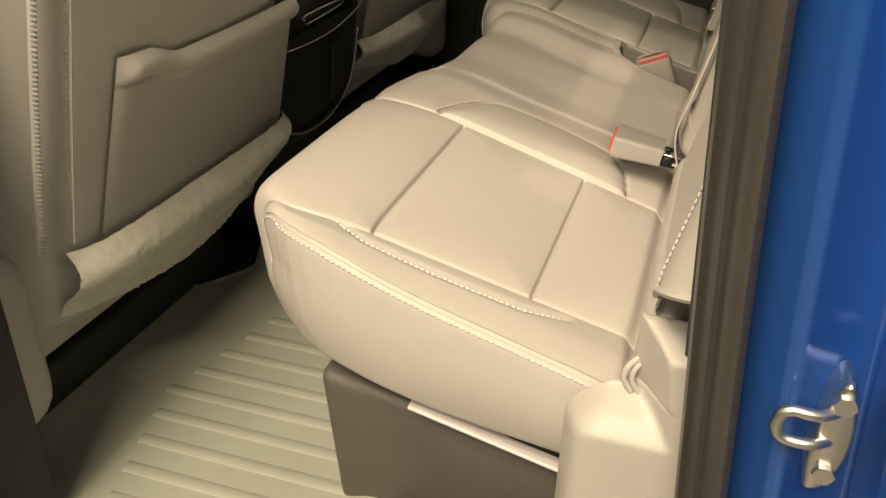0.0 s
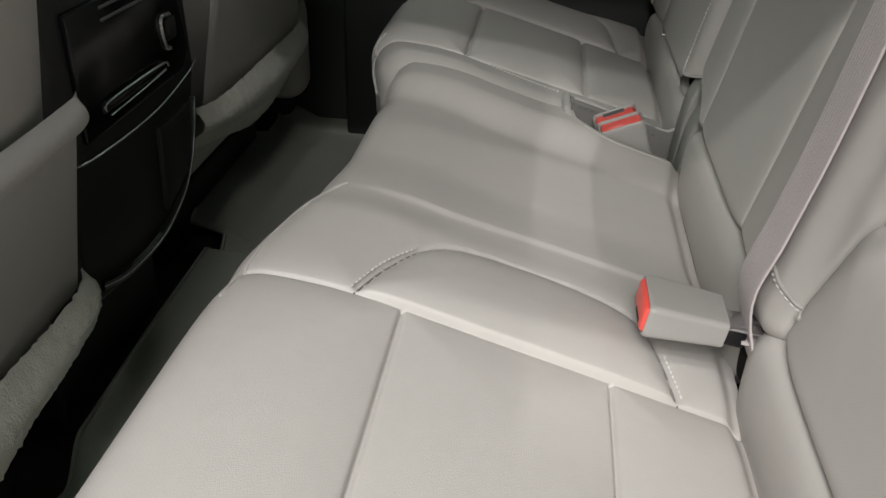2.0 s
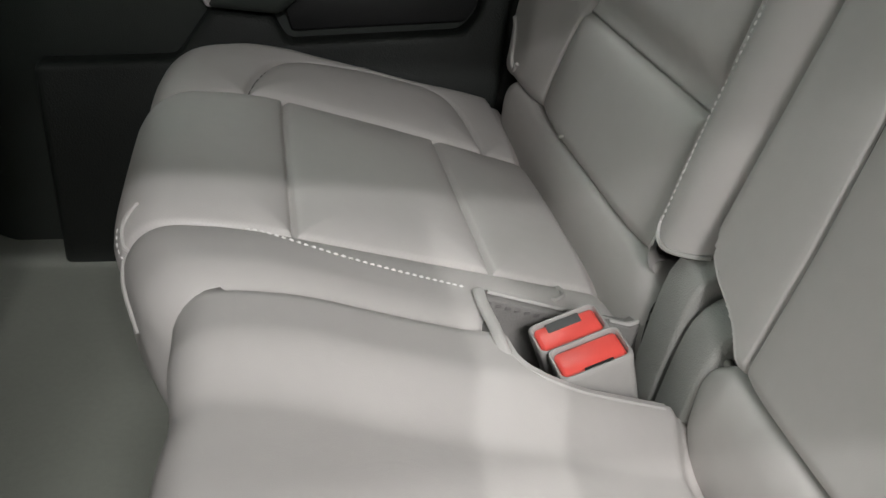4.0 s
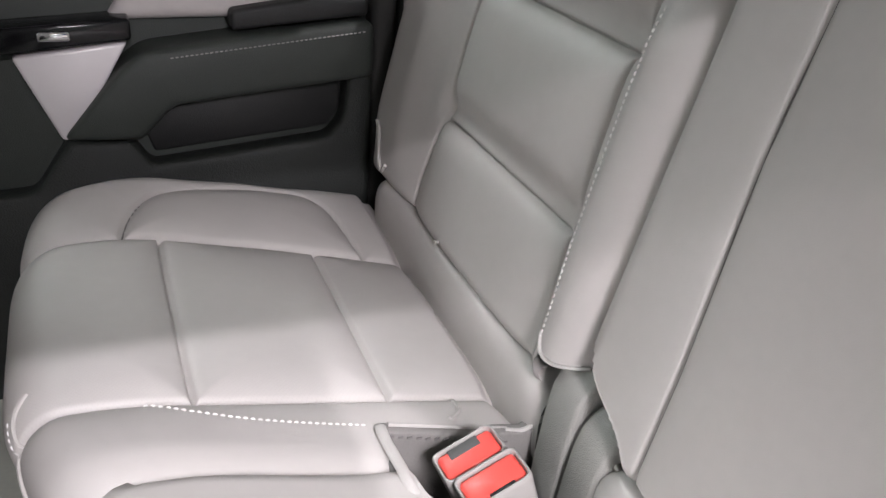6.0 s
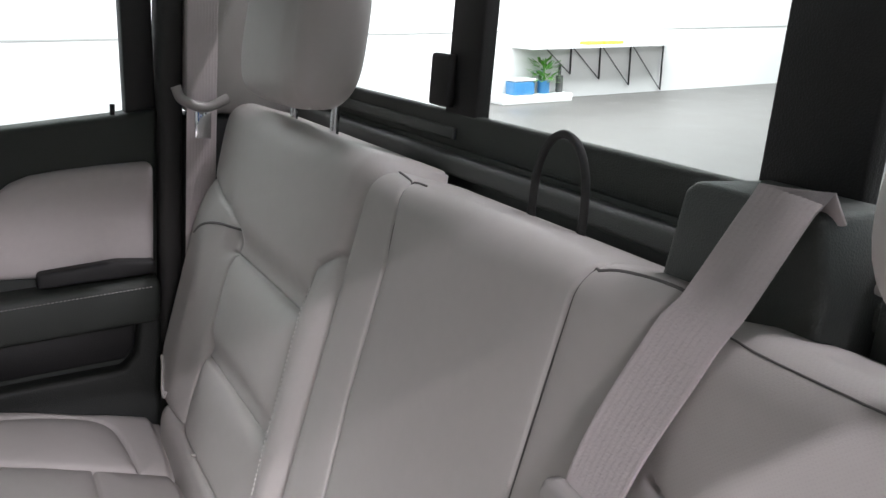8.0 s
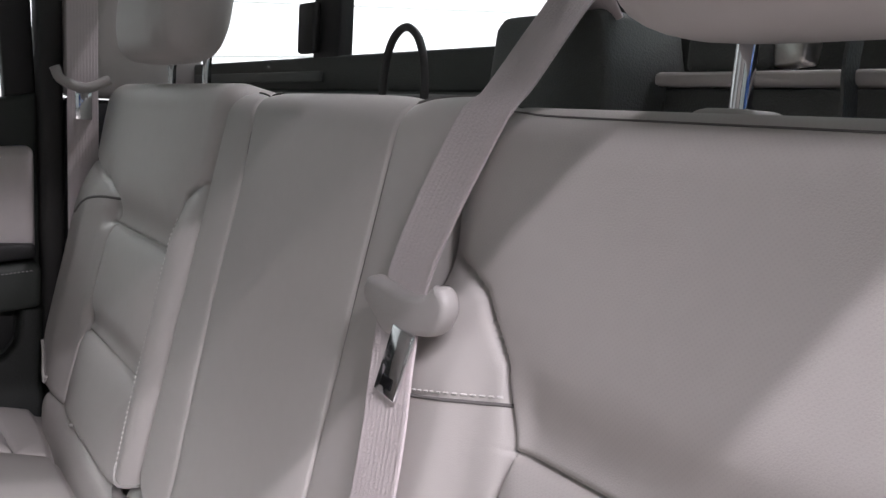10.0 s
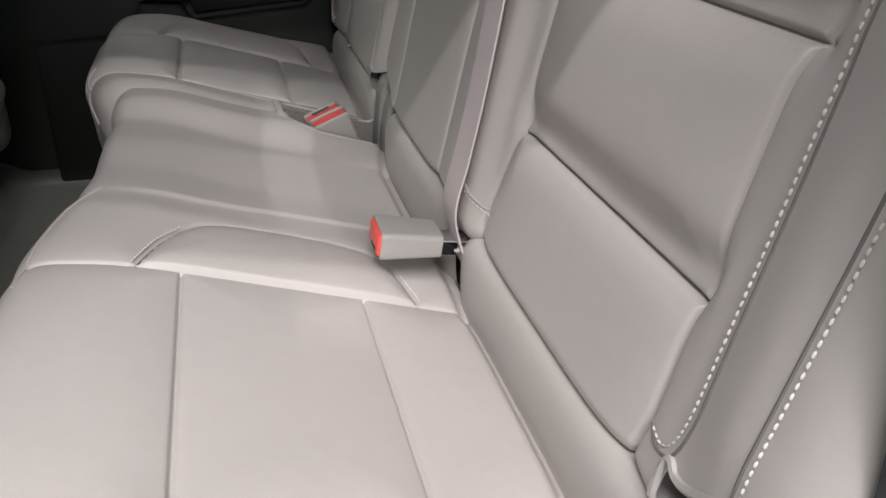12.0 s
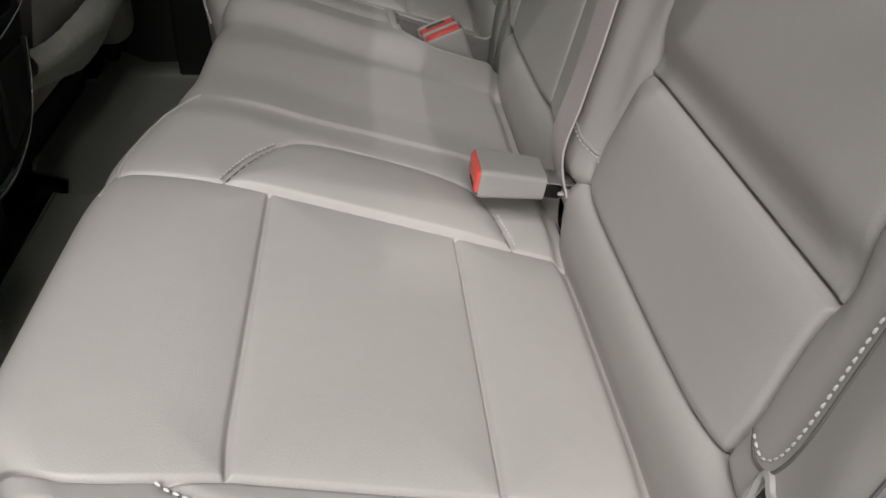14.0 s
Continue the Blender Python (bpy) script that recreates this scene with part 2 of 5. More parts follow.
def sweep(path, section, up=(0, 0, 1), closed=False):
    """A bmesh of a section (list of (side, up) offsets) carried along a path."""
    path = np.array(path, float)
    rows = []
    for i, p in enumerate(path):
        t = path[min(i + 1, len(path) - 1)] - path[max(i - 1, 0)]
        t /= np.linalg.norm(t) + 1e-12
        side = np.cross(t, up)
        if np.linalg.norm(side) < 1e-6:
            side = np.cross(t, (0.31, 0.95, 0.05))
        side /= np.linalg.norm(side)
        top = np.cross(side, t)
        rows.append([p + u * side + v * top for u, v in section] )
    n, k = len(rows), len(section)
    verts = [v for r in rows for v in r]
    faces = [[i * k + j, i * k + (j + 1) % k, (i + 1) * k + (j + 1) % k, (i + 1) * k + j] for i in range(n - 1) for j in range(k)]
    faces += [list(range(k)), [(n - 1) * k + j for j in range(k)]]
    bm = raw(verts, faces)
    bmesh.ops.recalc_face_normals(bm, faces=bm.faces[:])
    return bm


def ring(r, k=10, ry=None):
    return [(r * math.cos(2 * math.pi * i / k), (ry or r) * math.sin(2 * math.pi * i / k)) for i in range(k)]


def tube(path, r, k=10, up=(0, 0, 1)):
    return sweep(path, ring(r, k), up)


def stitches(path, normal, length=0.0038, gap=0.0020, r=0.0008):
    """A row of short raised thread stitches along a path."""
    path = np.array(path, float)
    run = np.r_[0, np.cumsum(np.linalg.norm(np.diff(path, axis=0), axis=1))]
    count = max(int(run[-1] / (length + gap)), 1)
    verts, faces = [], []
    for i in range(count):
        a = i * (length + gap)
        p, q = (np.array([np.interp(s, run, path[:, k]) for k in range(3)]) for s in (a, a + length))
        nrm = np.array(normal(0.5 * (p + q)) if callable(normal) else normal, float)
        t = (q - p) / (np.linalg.norm(q - p) + 1e-9)
        side = np.cross(t, nrm)
        side /= np.linalg.norm(side) + 1e-9
        base = len(verts)
        for c, w, h in ((p, 0.6, 0.2), (p + 0.25 * (q - p), 1, 1.0), (p + 0.75 * (q - p), 1, 1.0), (q, 0.6, 0.2)):
            verts += [c + side * r * w - nrm * r * 0.4, c + nrm * r * h * 1.2, c - side * r * w - nrm * r * 0.4]
        for k in range(3):
            b = base + 3 * k
            faces += [[b, b + 3, b + 4, b + 1], [b + 1, b + 4, b + 5, b + 2]]
        faces += [[base, base + 1, base + 2], [base + 9, base + 11, base + 10]]
    return raw(verts, faces)


def seg_distance(px, py, line):
    """Distance of every (px, py) from an open polyline."""
    best = np.full(px.shape, 9.0)
    for (x0, y0), (x1, y1) in zip(line[:-1], line[1:]):
        dx, dy = x1 - x0, y1 - y0
        t = np.clip(((px - x0) * dx + (py - y0) * dy) / (dx * dx + dy * dy + 1e-12), 0, 1)
        best = np.minimum(best, np.hypot(px - x0 - t * dx, py - y0 - t * dy))
    return best


def smooth(e0, e1, v):
    t = np.clip((v - e0) / (e1 - e0), 0, 1)
    return t * t * (3 - 2 * t)


def inside(px, py, poly):
    """Which points lie within a closed outline."""
    hit = np.zeros(px.shape, bool)
    for (x0, y0), (x1, y1) in zip(poly, poly[1:] + poly[:1]):
        cross = (y0 > py) != (y1 > py)
        hit ^= cross & (px < (x1 - x0) * (py - y0) / (y1 - y0 + 1e-12) + x0)
    return hit


class Pad:
    """An upholstered pad: a sheet over a rectangle that rolls over its edges, with sewn seams pulled in and panels puffed out.
    Local x and y span the face, z is outwards."""

    def __init__(self, x0, x1, y0, y1, rx, ry, top, bottom, skirts, seams, puff=0.008, puff_length=0.03, pull=0.005, pull_width=0.004, lean=None, res=0.0036, extra=None, place=None, rows=(), columns=(), warp=None, cut=None, rx0=None, soften=None):
        self.rect, self.rx, self.ry, self.top, self.bottom = (x0, x1, y0, y1), rx, ry, top, bottom
        self.rx0 = rx0 or rx
        self.seams, self.puff, self.puff_length, self.pull, self.pull_width = seams, puff, puff_length, pull, pull_width
        self.lean, self.extra, self.place, self.warp, self.cut = lean, extra, place or Matrix(), warp, cut
        sx0, sx1, sy0, sy1 = skirts
        def axis(lo, hi, s0, s1, r, fine, r0):
            mid = np.linspace(lo + r0, hi - r, max(int((hi - lo - r - r0) / res), 2))
            for c in fine:
                mid = np.r_[mid[np.abs(mid - c) > 0.0052], c + np.array([-0.0044, -0.0026, -0.0013, 0, 0.0013, 0.0026, 0.0044])]
            mid = np.sort(mid)
            turn = r0 * math.pi / 2
            out = [mid]
            if s0:
                out.insert(0, lo + r0 - np.r_[turn + s0 + 0.05, np.linspace(turn + s0, turn, max(int(s0 / 0.012), 2)), np.linspace(turn, 0, 10)[1:-1]])
            turn = r * math.pi / 2
            if s1:
                out.append(hi - r + np.r_[np.linspace(0, turn, 10)[1:-1], np.linspace(turn, turn + s1, max(int(s1 / 0.012), 2)), turn + s1 + 0.05])
            return np.concatenate(out)
        self.skirts = skirts
        a, b = axis(x0, x1, sx0, sx1, rx, [c for c, _ in rows], self.rx0), axis(y0, y1, sy0, sy1, ry, [c for c, _ in columns], ry)
        self.a, self.b = np.meshgrid(a, b, indexing="ij")
        # let whole rows and columns of the sheet follow the seams
        if columns:
            order = sorted(columns, key=lambda c: c[0])
            for i in range(len(a)):
                self.b[i] = np.interp(b, [b[0]] + [c for c, _ in order] + [b[-1]], [b[0]] + [float(np.interp(a[i], *zip(*f))) if f else c for c, f in order] + [b[-1]])
        if rows:
            order = sorted(rows, key=lambda c: c[0])
            for j in range(len(b)):
                self.a[:, j] = np.interp(a, [a[0]] + [c for c, _ in order] + [a[-1]], [a[0]] + [float(np.interp(b[j], *zip(*f))) if f else c for c, f in order] + [a[-1]])
        self.points = self.lay(self.a, self.b)
        if soften:
            # relax the sheet below a corner, so that it turns in one soft sweep
            sa, sb, reach, rounds = soften
            m = smooth(reach, 0.0, np.abs(self.a - sa)) * smooth(reach, 0.0, np.abs(self.b - sb))
            m *= smooth(0.0, 0.03, np.maximum(x0 - self.a, np.maximum(y0 - self.b, self.b - y1)))
            m = np.minimum(1, 3 * m)[..., None]
            m[[0, -1]] = 0
            m[:, [0, -1]] = 0
            for _ in range(rounds):
                p = self.points
                q = p.copy()
                q[1:-1, 1:-1] = 0.25 * (p[:-2, 1:-1] + p[2:, 1:-1] + p[1:-1, :-2] + p[1:-1, 2:])
                self.points = p + m * 0.8 * (q - p)

    def base(self, a, b):
        x0, x1, y0, y1 = self.rect
        sx0, sx1, sy0, sy1 = self.skirts
        rx, ry = np.where(a < 0.5 * (x0 + x1), self.rx0, self.rx), self.ry
        qx = np.clip(a, x0 + self.rx0, x1 - self.rx)
        qy = np.clip(b, y0 + ry, y1 - ry)
        dx, dy = a - qx, b - qy
        d = np.hypot(dx, dy)
        nx, ny = dx / (d + 1e-9), dy / (d + 1e-9)
        r = np.sqrt((nx * rx) ** 2 + (ny * ry) ** 2) + 1e-6
        ang = np.clip(d / r, 0, math.pi / 2)
        out = r * np.sin(ang)
        x, y = qx + nx * out, qy + ny * out
        ztop = self.top(np.clip(x, x0, x1), np.clip(y, y0, y1))
        run = np.maximum(0, d - r * math.pi / 2)
        longest = nx ** 2 * np.where(nx < 0, sx0, sx1) + ny ** 2 * np.where(ny < 0, sy0, sy1) + 1e-6
        f = run / longest
        zb = self.bottom(np.clip(x, x0, x1), np.clip(y, y0, y1))
        z = ztop - r * (1 - np.cos(ang)) - np.minimum(f, 1) * np.maximum(ztop - r - zb, 0.002)
        under = np.maximum(0, f - 1) * longest
        x, y = x - nx * under, y - ny * under
        if self.warp:
            dx, dy = self.warp(x, y)
            x, y = x + dx, y + dy
        if self.lean:
            # the front face falls back, slowly at first and in a round below
            x = x + smooth(0.0, -0.32, x) * np.interp(ztop - z, *zip(*self.lean))
        return np.stack([x, y, z], -1)

    def height(self, a, b):
        near = np.full(a.shape, 9.0)
        h = np.zeros(a.shape)
        for line in self.seams:
            d = seg_distance(a, b, line)
            near = np.minimum(near, d)
        h = self.puff * (1 - np.exp(-near / self.puff_length)) - self.pull * np.exp(-(near / self.pull_width) ** 2)
        if self.extra:
            h = h + self.extra(a, b)
        return h

    def normal(self, a, b):
        e = 0.002
        u = self.base(a + e, b) - self.base(a - e, b)
        v = self.base(a, b + e) - self.base(a, b - e)
        n = np.cross(u, v)
        return n / (np.linalg.norm(n, axis=-1, keepdims=True) + 1e-12)

    def lay(self, a, b, lift=0.0):
        a, b = np.asarray(a, float), np.asarray(b, float)
        p = self.base(a, b) + self.normal(a, b) * (self.height(a, b) + lift)[..., None]
        m = np.array(self.place)
        return p @ m[:3, :3].T + m[:3, 3]

    def out(self, a, b):
        return self.normal(np.asarray(a, float), np.asarray(b, float)) @ np.array(self.place)[:3, :3].T

    def parts(self, parent, regions, rest, material):
        """Splits the sheet into panels, each a mesh: regions is a list of (name, test(a, b), material)."""
        n, k = self.a.shape
        ca = 0.25 * (self.a[:-1, :-1] + self.a[1:, :-1] + self.a[1:, 1:] + self.a[:-1, 1:])
        cb = 0.25 * (self.b[:-1, :-1] + self.b[1:, :-1] + self.b[1:, 1:] + self.b[:-1, 1:])
        which = np.full(ca.shape, -1)
        for i, (_, test, _) in enumerate(regions):
            which[(which < 0) & test(ca, cb)] = i
        if self.cut:
            which[self.cut(ca, cb)] = -2
        idx = np.arange(n * k).reshape(n, k)
        quads = np.stack([idx[:-1, :-1], idx[1:, :-1], idx[1:, 1:], idx[:-1, 1:]], -1)
        flat = self.points.reshape(-1, 3)
        nrm = self.out(self.a, self.b).reshape(-1, 3)
        made = []
        for i, (name, mat) in enumerate([(r[0], r[2]) for r in regions] + [(rest, material)]):
            chosen = quads[which == (i if i < len(regions) else -1)].reshape(-1, 4)
            if not len(chosen):
                continue
            used, inv = np.unique(chosen, return_inverse=True)
            me = bpy.data.meshes.new(name)
            me.from_pydata(flat[used].tolist(), [], inv.reshape(-1, 4).tolist())
            me.normals_split_custom_set_from_vertices(smooth_normals(flat, quads.reshape(-1, 4))[used].tolist())
            me.materials.append(mat)
            ob = new(name, me)
            ob.parent = parent
            made.append(ob)
        return made

    def thread(self, parent, line, count=120, lift=0.0012, name="stitching", **how):
        """A stitched row laid on the pad along a line of its own coordinates."""
        ab = spline(line, count)
        path = self.lay(ab[:, 0], ab[:, 1], lift)
        nrm = self.out(ab[:, 0], ab[:, 1])
        return part(name, stitches(path, lambda p: nrm[np.argmin(((path - p) ** 2).sum(1))], **how), THREAD, parent, "pale stitching thread")

    def cord(self, parent, line, r=0.002, count=80, lift=0.0, name="piping", material=None):
        ab = spline(line, count)
        return part(name, tube(self.lay(ab[:, 0], ab[:, 1], lift), r, 6), material or VINYL, parent)


NORMALS = {}


def smooth_normals(flat, quads):
    """Vertex normals of a whole sheet, so that its panels shade as one."""
    key = (len(flat), float(flat[0, 0]), float(flat[-1, 1]), float(flat[len(flat) // 2, 2]))
    if key not in NORMALS:
        p = flat[quads]
        fn = np.cross(p[:, 2] - p[:, 0], p[:, 3] - p[:, 1])
        n = np.zeros_like(flat)
        for c in range(4):
            np.add.at(n, quads[:, c], fn)
        NORMALS[key] = n / (np.linalg.norm(n, axis=1, keepdims=True) + 1e-12)
    return NORMALS[key]


# ---- rear bench: cushions ----
def cushion_top(x, y):
    z = 0.268 - 0.31 * x
    return z - 1.3 * np.maximum(0, -0.2 - x) ** 2


ARCH_NEAR = [(-0.226, -0.308), (-0.212, -0.262), (-0.192, -0.222), (-0.16, -0.2), (-0.1, -0.192), (-0.04, -0.196), (0.0, -0.212), (0.018, -0.25), (0.028, -0.308)]
ARCH_TIP = ARCH_NEAR[:3]
ARCH_NEAR = [tuple(p) for p in spline(ARCH_NEAR, 50)]
ARCH_FAR = [(-0.243, 0.592), (-0.234, 0.65), (-0.215, 0.70), (-0.18, 0.728), (-0.137, 0.740), (-0.07, 0.748), (-0.02, 0.745), (0.008, 0.72), (0.02, 0.67), (0.028, 0.592)]
ARCH_FAR = [tuple(p) for p in spline(ARCH_FAR, 50)]
OUT = -0.615
OUT_LINE = [(-0.40, -0.652), (-0.283, -0.643), (-0.185, -0.622), (-0.025, -0.606), (0.09, -0.594), (0.13, -0.59)]
INN = -0.308

near_cushion = thing("rear_seat_cushion", "wide light grey leather bench cushion by the open door", "seat cushion")


NOTCH = [(-0.066, 0.32), (-0.063, 0.20), (-0.059, 0.175), (-0.046, 0.162), (-0.02, 0.158), (0.06, 0.158), (0.2, 0.158), (0.2, 0.32)]


RIDGE = [(-0.30, -0.147), (-0.187, -0.142), (-0.10, -0.130), (-0.01, -0.125), (0.13, -0.125)]
FRONT_PIPING = [(-0.314, -0.345), (-0.313, -0.323), (-0.312, -0.273), (-0.314, -0.211), (-0.308, -0.166), (-0.296, -0.147)]


def near_extra(a, b):
    arch = inside(a, b, ARCH_NEAR)
    d = seg_distance(a, b, ARCH_NEAR)
    h = np.where(arch, 0.006 * (1 - np.exp(-d / 0.012)), 0.0)
    past = np.interp(a, *zip(*RIDGE)) - b
    h = h - 0.0026 * smooth(-0.001, 0.005, past) * smooth(0.055, 0.005, past) * smooth(-0.30, -0.22, a)
    h = h - 0.005 * smooth(-0.205, -0.15, b) - 0.010 * smooth(-0.16, -0.04, b)
    h = h - 0.004 * np.exp(-(seg_distance(a, b, [(-0.22, -0.634), (-0.195, -0.645), (-0.12, -0.642), (-0.03, -0.634), (0.01, -0.615)]) / 0.005) ** 2)
    h = h - 0.010 * smooth(0.064, 0.080, a)
    h = h + 0.004 * smooth(-0.12, 0.08, a) * smooth(-0.60, -0.66, b)
    lift = 0.018 + 0.008 * smooth(-0.3, -0.08, a) + 0.003 * smooth(-0.10, -0.06, a) - 0.005 * smooth(-0.05, 0.0, a)
    return h + lift * smooth(0.105, 0.162, b) * smooth(0.112, 0.085, a) * smooth(-0.42, -0.30, a)


NEAR_PLAN = [(-0.345, -0.628), (-0.335, -0.638), (-0.32, -0.652), (-0.305, -0.664), (-0.285, -0.675), (-0.26, -0.683), (-0.22, -0.689), (-0.18, -0.690)]


def round_outer(x, y):
    """The front corner beside the door is rounded in plan, and the front edge falls back towards the middle."""
    reach = np.clip((-0.56 - y) / 0.13, 0, 1) ** 1.3
    back = 0.038 * smooth(-0.57, -0.69, y) ** 1.5 + 0.030 * smooth(-0.32, -0.14, y) + 0.014 * smooth(0.06, 0.17, y)
    return back * smooth(-0.10, -0.33, x), (np.interp(x, *zip(*NEAR_PLAN)) + 0.690) * reach


FAR_PLAN = [(-0.34, 0.60), (-0.32, 0.625), (-0.29, 0.655), (-0.25, 0.685), (-0.2, 0.714), (-0.1, 0.755), (0.0, 0.776), (0.1, 0.785)]


def round_far(x, y):
    """In plan the outer front corner is one wide curve."""
    reach = np.clip((y - 0.42) / 0.365, 0, 1) ** 1.5
    return (0.012 * smooth(0.5, 0.785, y) + 0.030 * smooth(0.315, 0.20, y)) * smooth(-0.10, -0.33, x), (np.interp(x, *zip(*FAR_PLAN)) - 0.785) * reach


def side_bottom(x, y):
    return 0.160 + 0.17 * np.clip(-x - 0.02, 0, 0.25)


FALL = [(0.0, 0.0), (0.03, 0.003), (0.055, 0.007), (0.077, 0.010), (0.11, 0.015), (0.136, 0.026), (0.156, 0.040), (0.172, 0.062), (0.19, 0.11)]
EDGE = [(-0.345, -0.655), (-0.338, -0.672), (-0.325, -0.681), (-0.30, -0.685), (-0.2, -0.6855), (0.0, -0.6855), (0.09, -0.687)]
near_pad = Pad(-0.335, 0.13, -0.696, 0.198, 0.042, 0.006, cushion_top, side_bottom, (0.15, 0, 0.12, 0.06),
               [OUT_LINE, [(-0.335, INN), (0.13, INN)], [(-0.188, -0.622), (-0.188, INN)], [(-0.026, -0.606), (-0.026, INN)], ARCH_NEAR, EDGE[3:]],
               puff=0.0065, puff_length=0.024, pull=0.0045, pull_width=0.0017, lean=FALL, extra=near_extra, warp=round_outer, 
               rows=[(-0.188, None), (-0.026, None)], columns=[(-0.6855, EDGE), (OUT, OUT_LINE), (INN, None)], cut=lambda a, b: inside(a, b, NOTCH) | (b < np.interp(a, *zip(*EDGE))))
near_pad.parts(near_cushion, [
    ("outer_bolster", lambda a, b: b < np.interp(a, *zip(*OUT_LINE)), LEATHER),
    ("front_insert", lambda a, b: (b < INN) & (a < -0.188), PERF),
    ("middle_insert", lambda a, b: (b < INN) & (a < -0.026), PERF),
    ("rear_insert", lambda a, b: b < INN, PERF),
    ("inner_bolster", lambda a, b: inside(a, b, ARCH_NEAR), LEATHER),
], "center_panel", LEATHER)
# dark cord as painted shade in the arch seam
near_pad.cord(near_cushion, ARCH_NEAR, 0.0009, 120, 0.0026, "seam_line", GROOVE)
near_pad.cord(near_cushion, NOTCH[1:-2], 0.0045, 60, -0.003)
# the side panel hangs from the sewn edge, leans back towards the floor and turns the front corner in one sweep
rim_a = np.r_[np.linspace(-0.345, -0.28, 50), np.linspace(-0.275, 0.09, 80)]
rim = near_pad.lay(rim_a, np.interp(rim_a, *zip(*EDGE)))
run = np.r_[0, np.cumsum(np.linalg.norm(np.diff(rim, axis=0), axis=1))]
run /= run[-1]


def even(rows, count=21):
    """A running mean along a row of points, ends held."""
    wide = np.concatenate([np.repeat(rows[:1], count // 2, 0), rows, np.repeat(rows[-1:], count // 2, 0)])
    return np.stack([np.convolve(wide[:, k], np.ones(count) / count, "valid") for k in range(rows.shape[1])], -1)


hem = even(np.stack([np.interp(run, (0, 0.10, 0.20, 0.285, 0.41, 0.57, 0.80, 1), v) for v in
                     ((-0.205, -0.200, -0.188, -0.168, -0.130, -0.085, 0.0, 0.09), (-0.640, -0.664, -0.674, -0.677, -0.678, -0.678, -0.678, -0.680), (0.198, 0.197, 0.193, 0.186, 0.177, 0.167, 0.157, 0.150))], -1))
along = np.gradient(even(rim, 9), axis=0)
away = np.cross(along, (0, 0, 1))
away /= np.linalg.norm(away, axis=1, keepdims=True)
away *= np.sign(away @ np.array((-0.4, -1, 0)))[:, None]
away = even(away, 31)
levels = np.r_[np.linspace(0, 0.12, 12), np.linspace(0.14, 0.92, 30), np.linspace(0.935, 1, 8)]
fold = near_pad.lay(-0.345 - 0.16 * levels, np.full(len(levels), -0.655))
rows = []
for f in levels:
    g = 0.45 * f + 0.55 * f ** 3
    p = np.concatenate([rim[:, :2] + g * (hem - rim)[:, :2], (rim[:, 2] + f * (hem - rim)[:, 2])[:, None]], 1)
    rows.append(p + away * (0.003 * (1 - math.exp(-f / 0.02)) + 0.006 * math.sin(math.pi * f) - 0.012 * max(0, f - 0.93) / 0.07))
rows = np.array(rows)
rows += (fold - rows[:, 0])[:, None, :] * (np.clip(1 - run / 0.38, 0, 1) ** 1.6)[None, :, None]
side_sheet = np.concatenate([rows, rows[-1:] - away * 0.03])
part("side_panel", grid(side_sheet), LEATHER, near_cushion)
near_pad.cord(near_cushion, [(a, b + 0.0022) for a, b in EDGE[2:]], 0.0010, 140, 0.0014, "seam_line", VINYL)
chosen = np.flatnonzero(run > 0.02)[::-1]
seam = side_sheet[2, chosen] + away[chosen] * 0.0012
part("stitching", stitches(seam, lambda p: away[chosen][np.argmin(((seam - p) ** 2).sum(1))] * 0.9 + np.array((0, 0, 0.4)), r=0.0009), THREAD, near_cushion, "pale stitching thread")
near_pad.thread(near_cushion, [(-0.228, -0.634), (-0.205, -0.644), (-0.18, -0.647), (-0.12, -0.643), (-0.03, -0.634), (0.0, -0.624), (0.012, -0.612)], 140)
near_pad.thread(near_cushion, [(a - 0.0035, b + 0.003) for a, b in ARCH_TIP], 60, 0.0022, r=0.0010)
near_pad.cord(near_cushion, FRONT_PIPING, 0.0015, 80, 0.0003)
near_pad.thread(near_cushion, [(0.0215, -0.25), (0.0270, -0.278), (0.0315, -0.306)], 60)
near_pad.thread(near_cushion, [(-0.352, -0.40), (-0.35, -0.30), (-0.348, -0.2)], 60)

far_cushion = thing("rear_seat_cushion", "narrow light grey leather cushion by the closed door", "seat cushion")
FIN, FOUT = 0.302, 0.592
FIN_LINE = [(-0.40, 0.283), (-0.306, 0.289), (-0.208, 0.293), (-0.031, 0.312), (0.069, 0.322), (0.13, 0.326)]


def far_extra(a, b):
    arch = inside(a, b, ARCH_FAR)
    d = seg_distance(a, b, ARCH_FAR)
    return np.where(arch, 0.004 * (1 - np.exp(-d / 0.012)), 0.0) - 0.010 * smooth(0.064, 0.080, a)


far_pad = Pad(-0.338, 0.13, 0.200, 0.785, 0.042, 0.036, lambda x, y: cushion_top(x, y) + 0.006 + 0.008 * smooth(0.58, 0.72, y), side_bottom, (0.15, 0, 0.1, 0.1),
              [FIN_LINE, [(-0.335, FOUT), (0.13, FOUT)], [(-0.205, 0.293), (-0.205, FOUT)], [(-0.035, 0.312), (-0.035, FOUT)], ARCH_FAR],
              puff=0.0105, puff_length=0.022, pull=0.006, pull_width=0.0026, lean=FALL, extra=far_extra, warp=round_far, soften=(-0.39, 0.15, 0.14, 12),
              rows=[(-0.205, None), (-0.035, None)], columns=[(FIN, FIN_LINE), (FOUT, None)], cut=lambda a, b: (a > -0.062) & (b < 0.266))
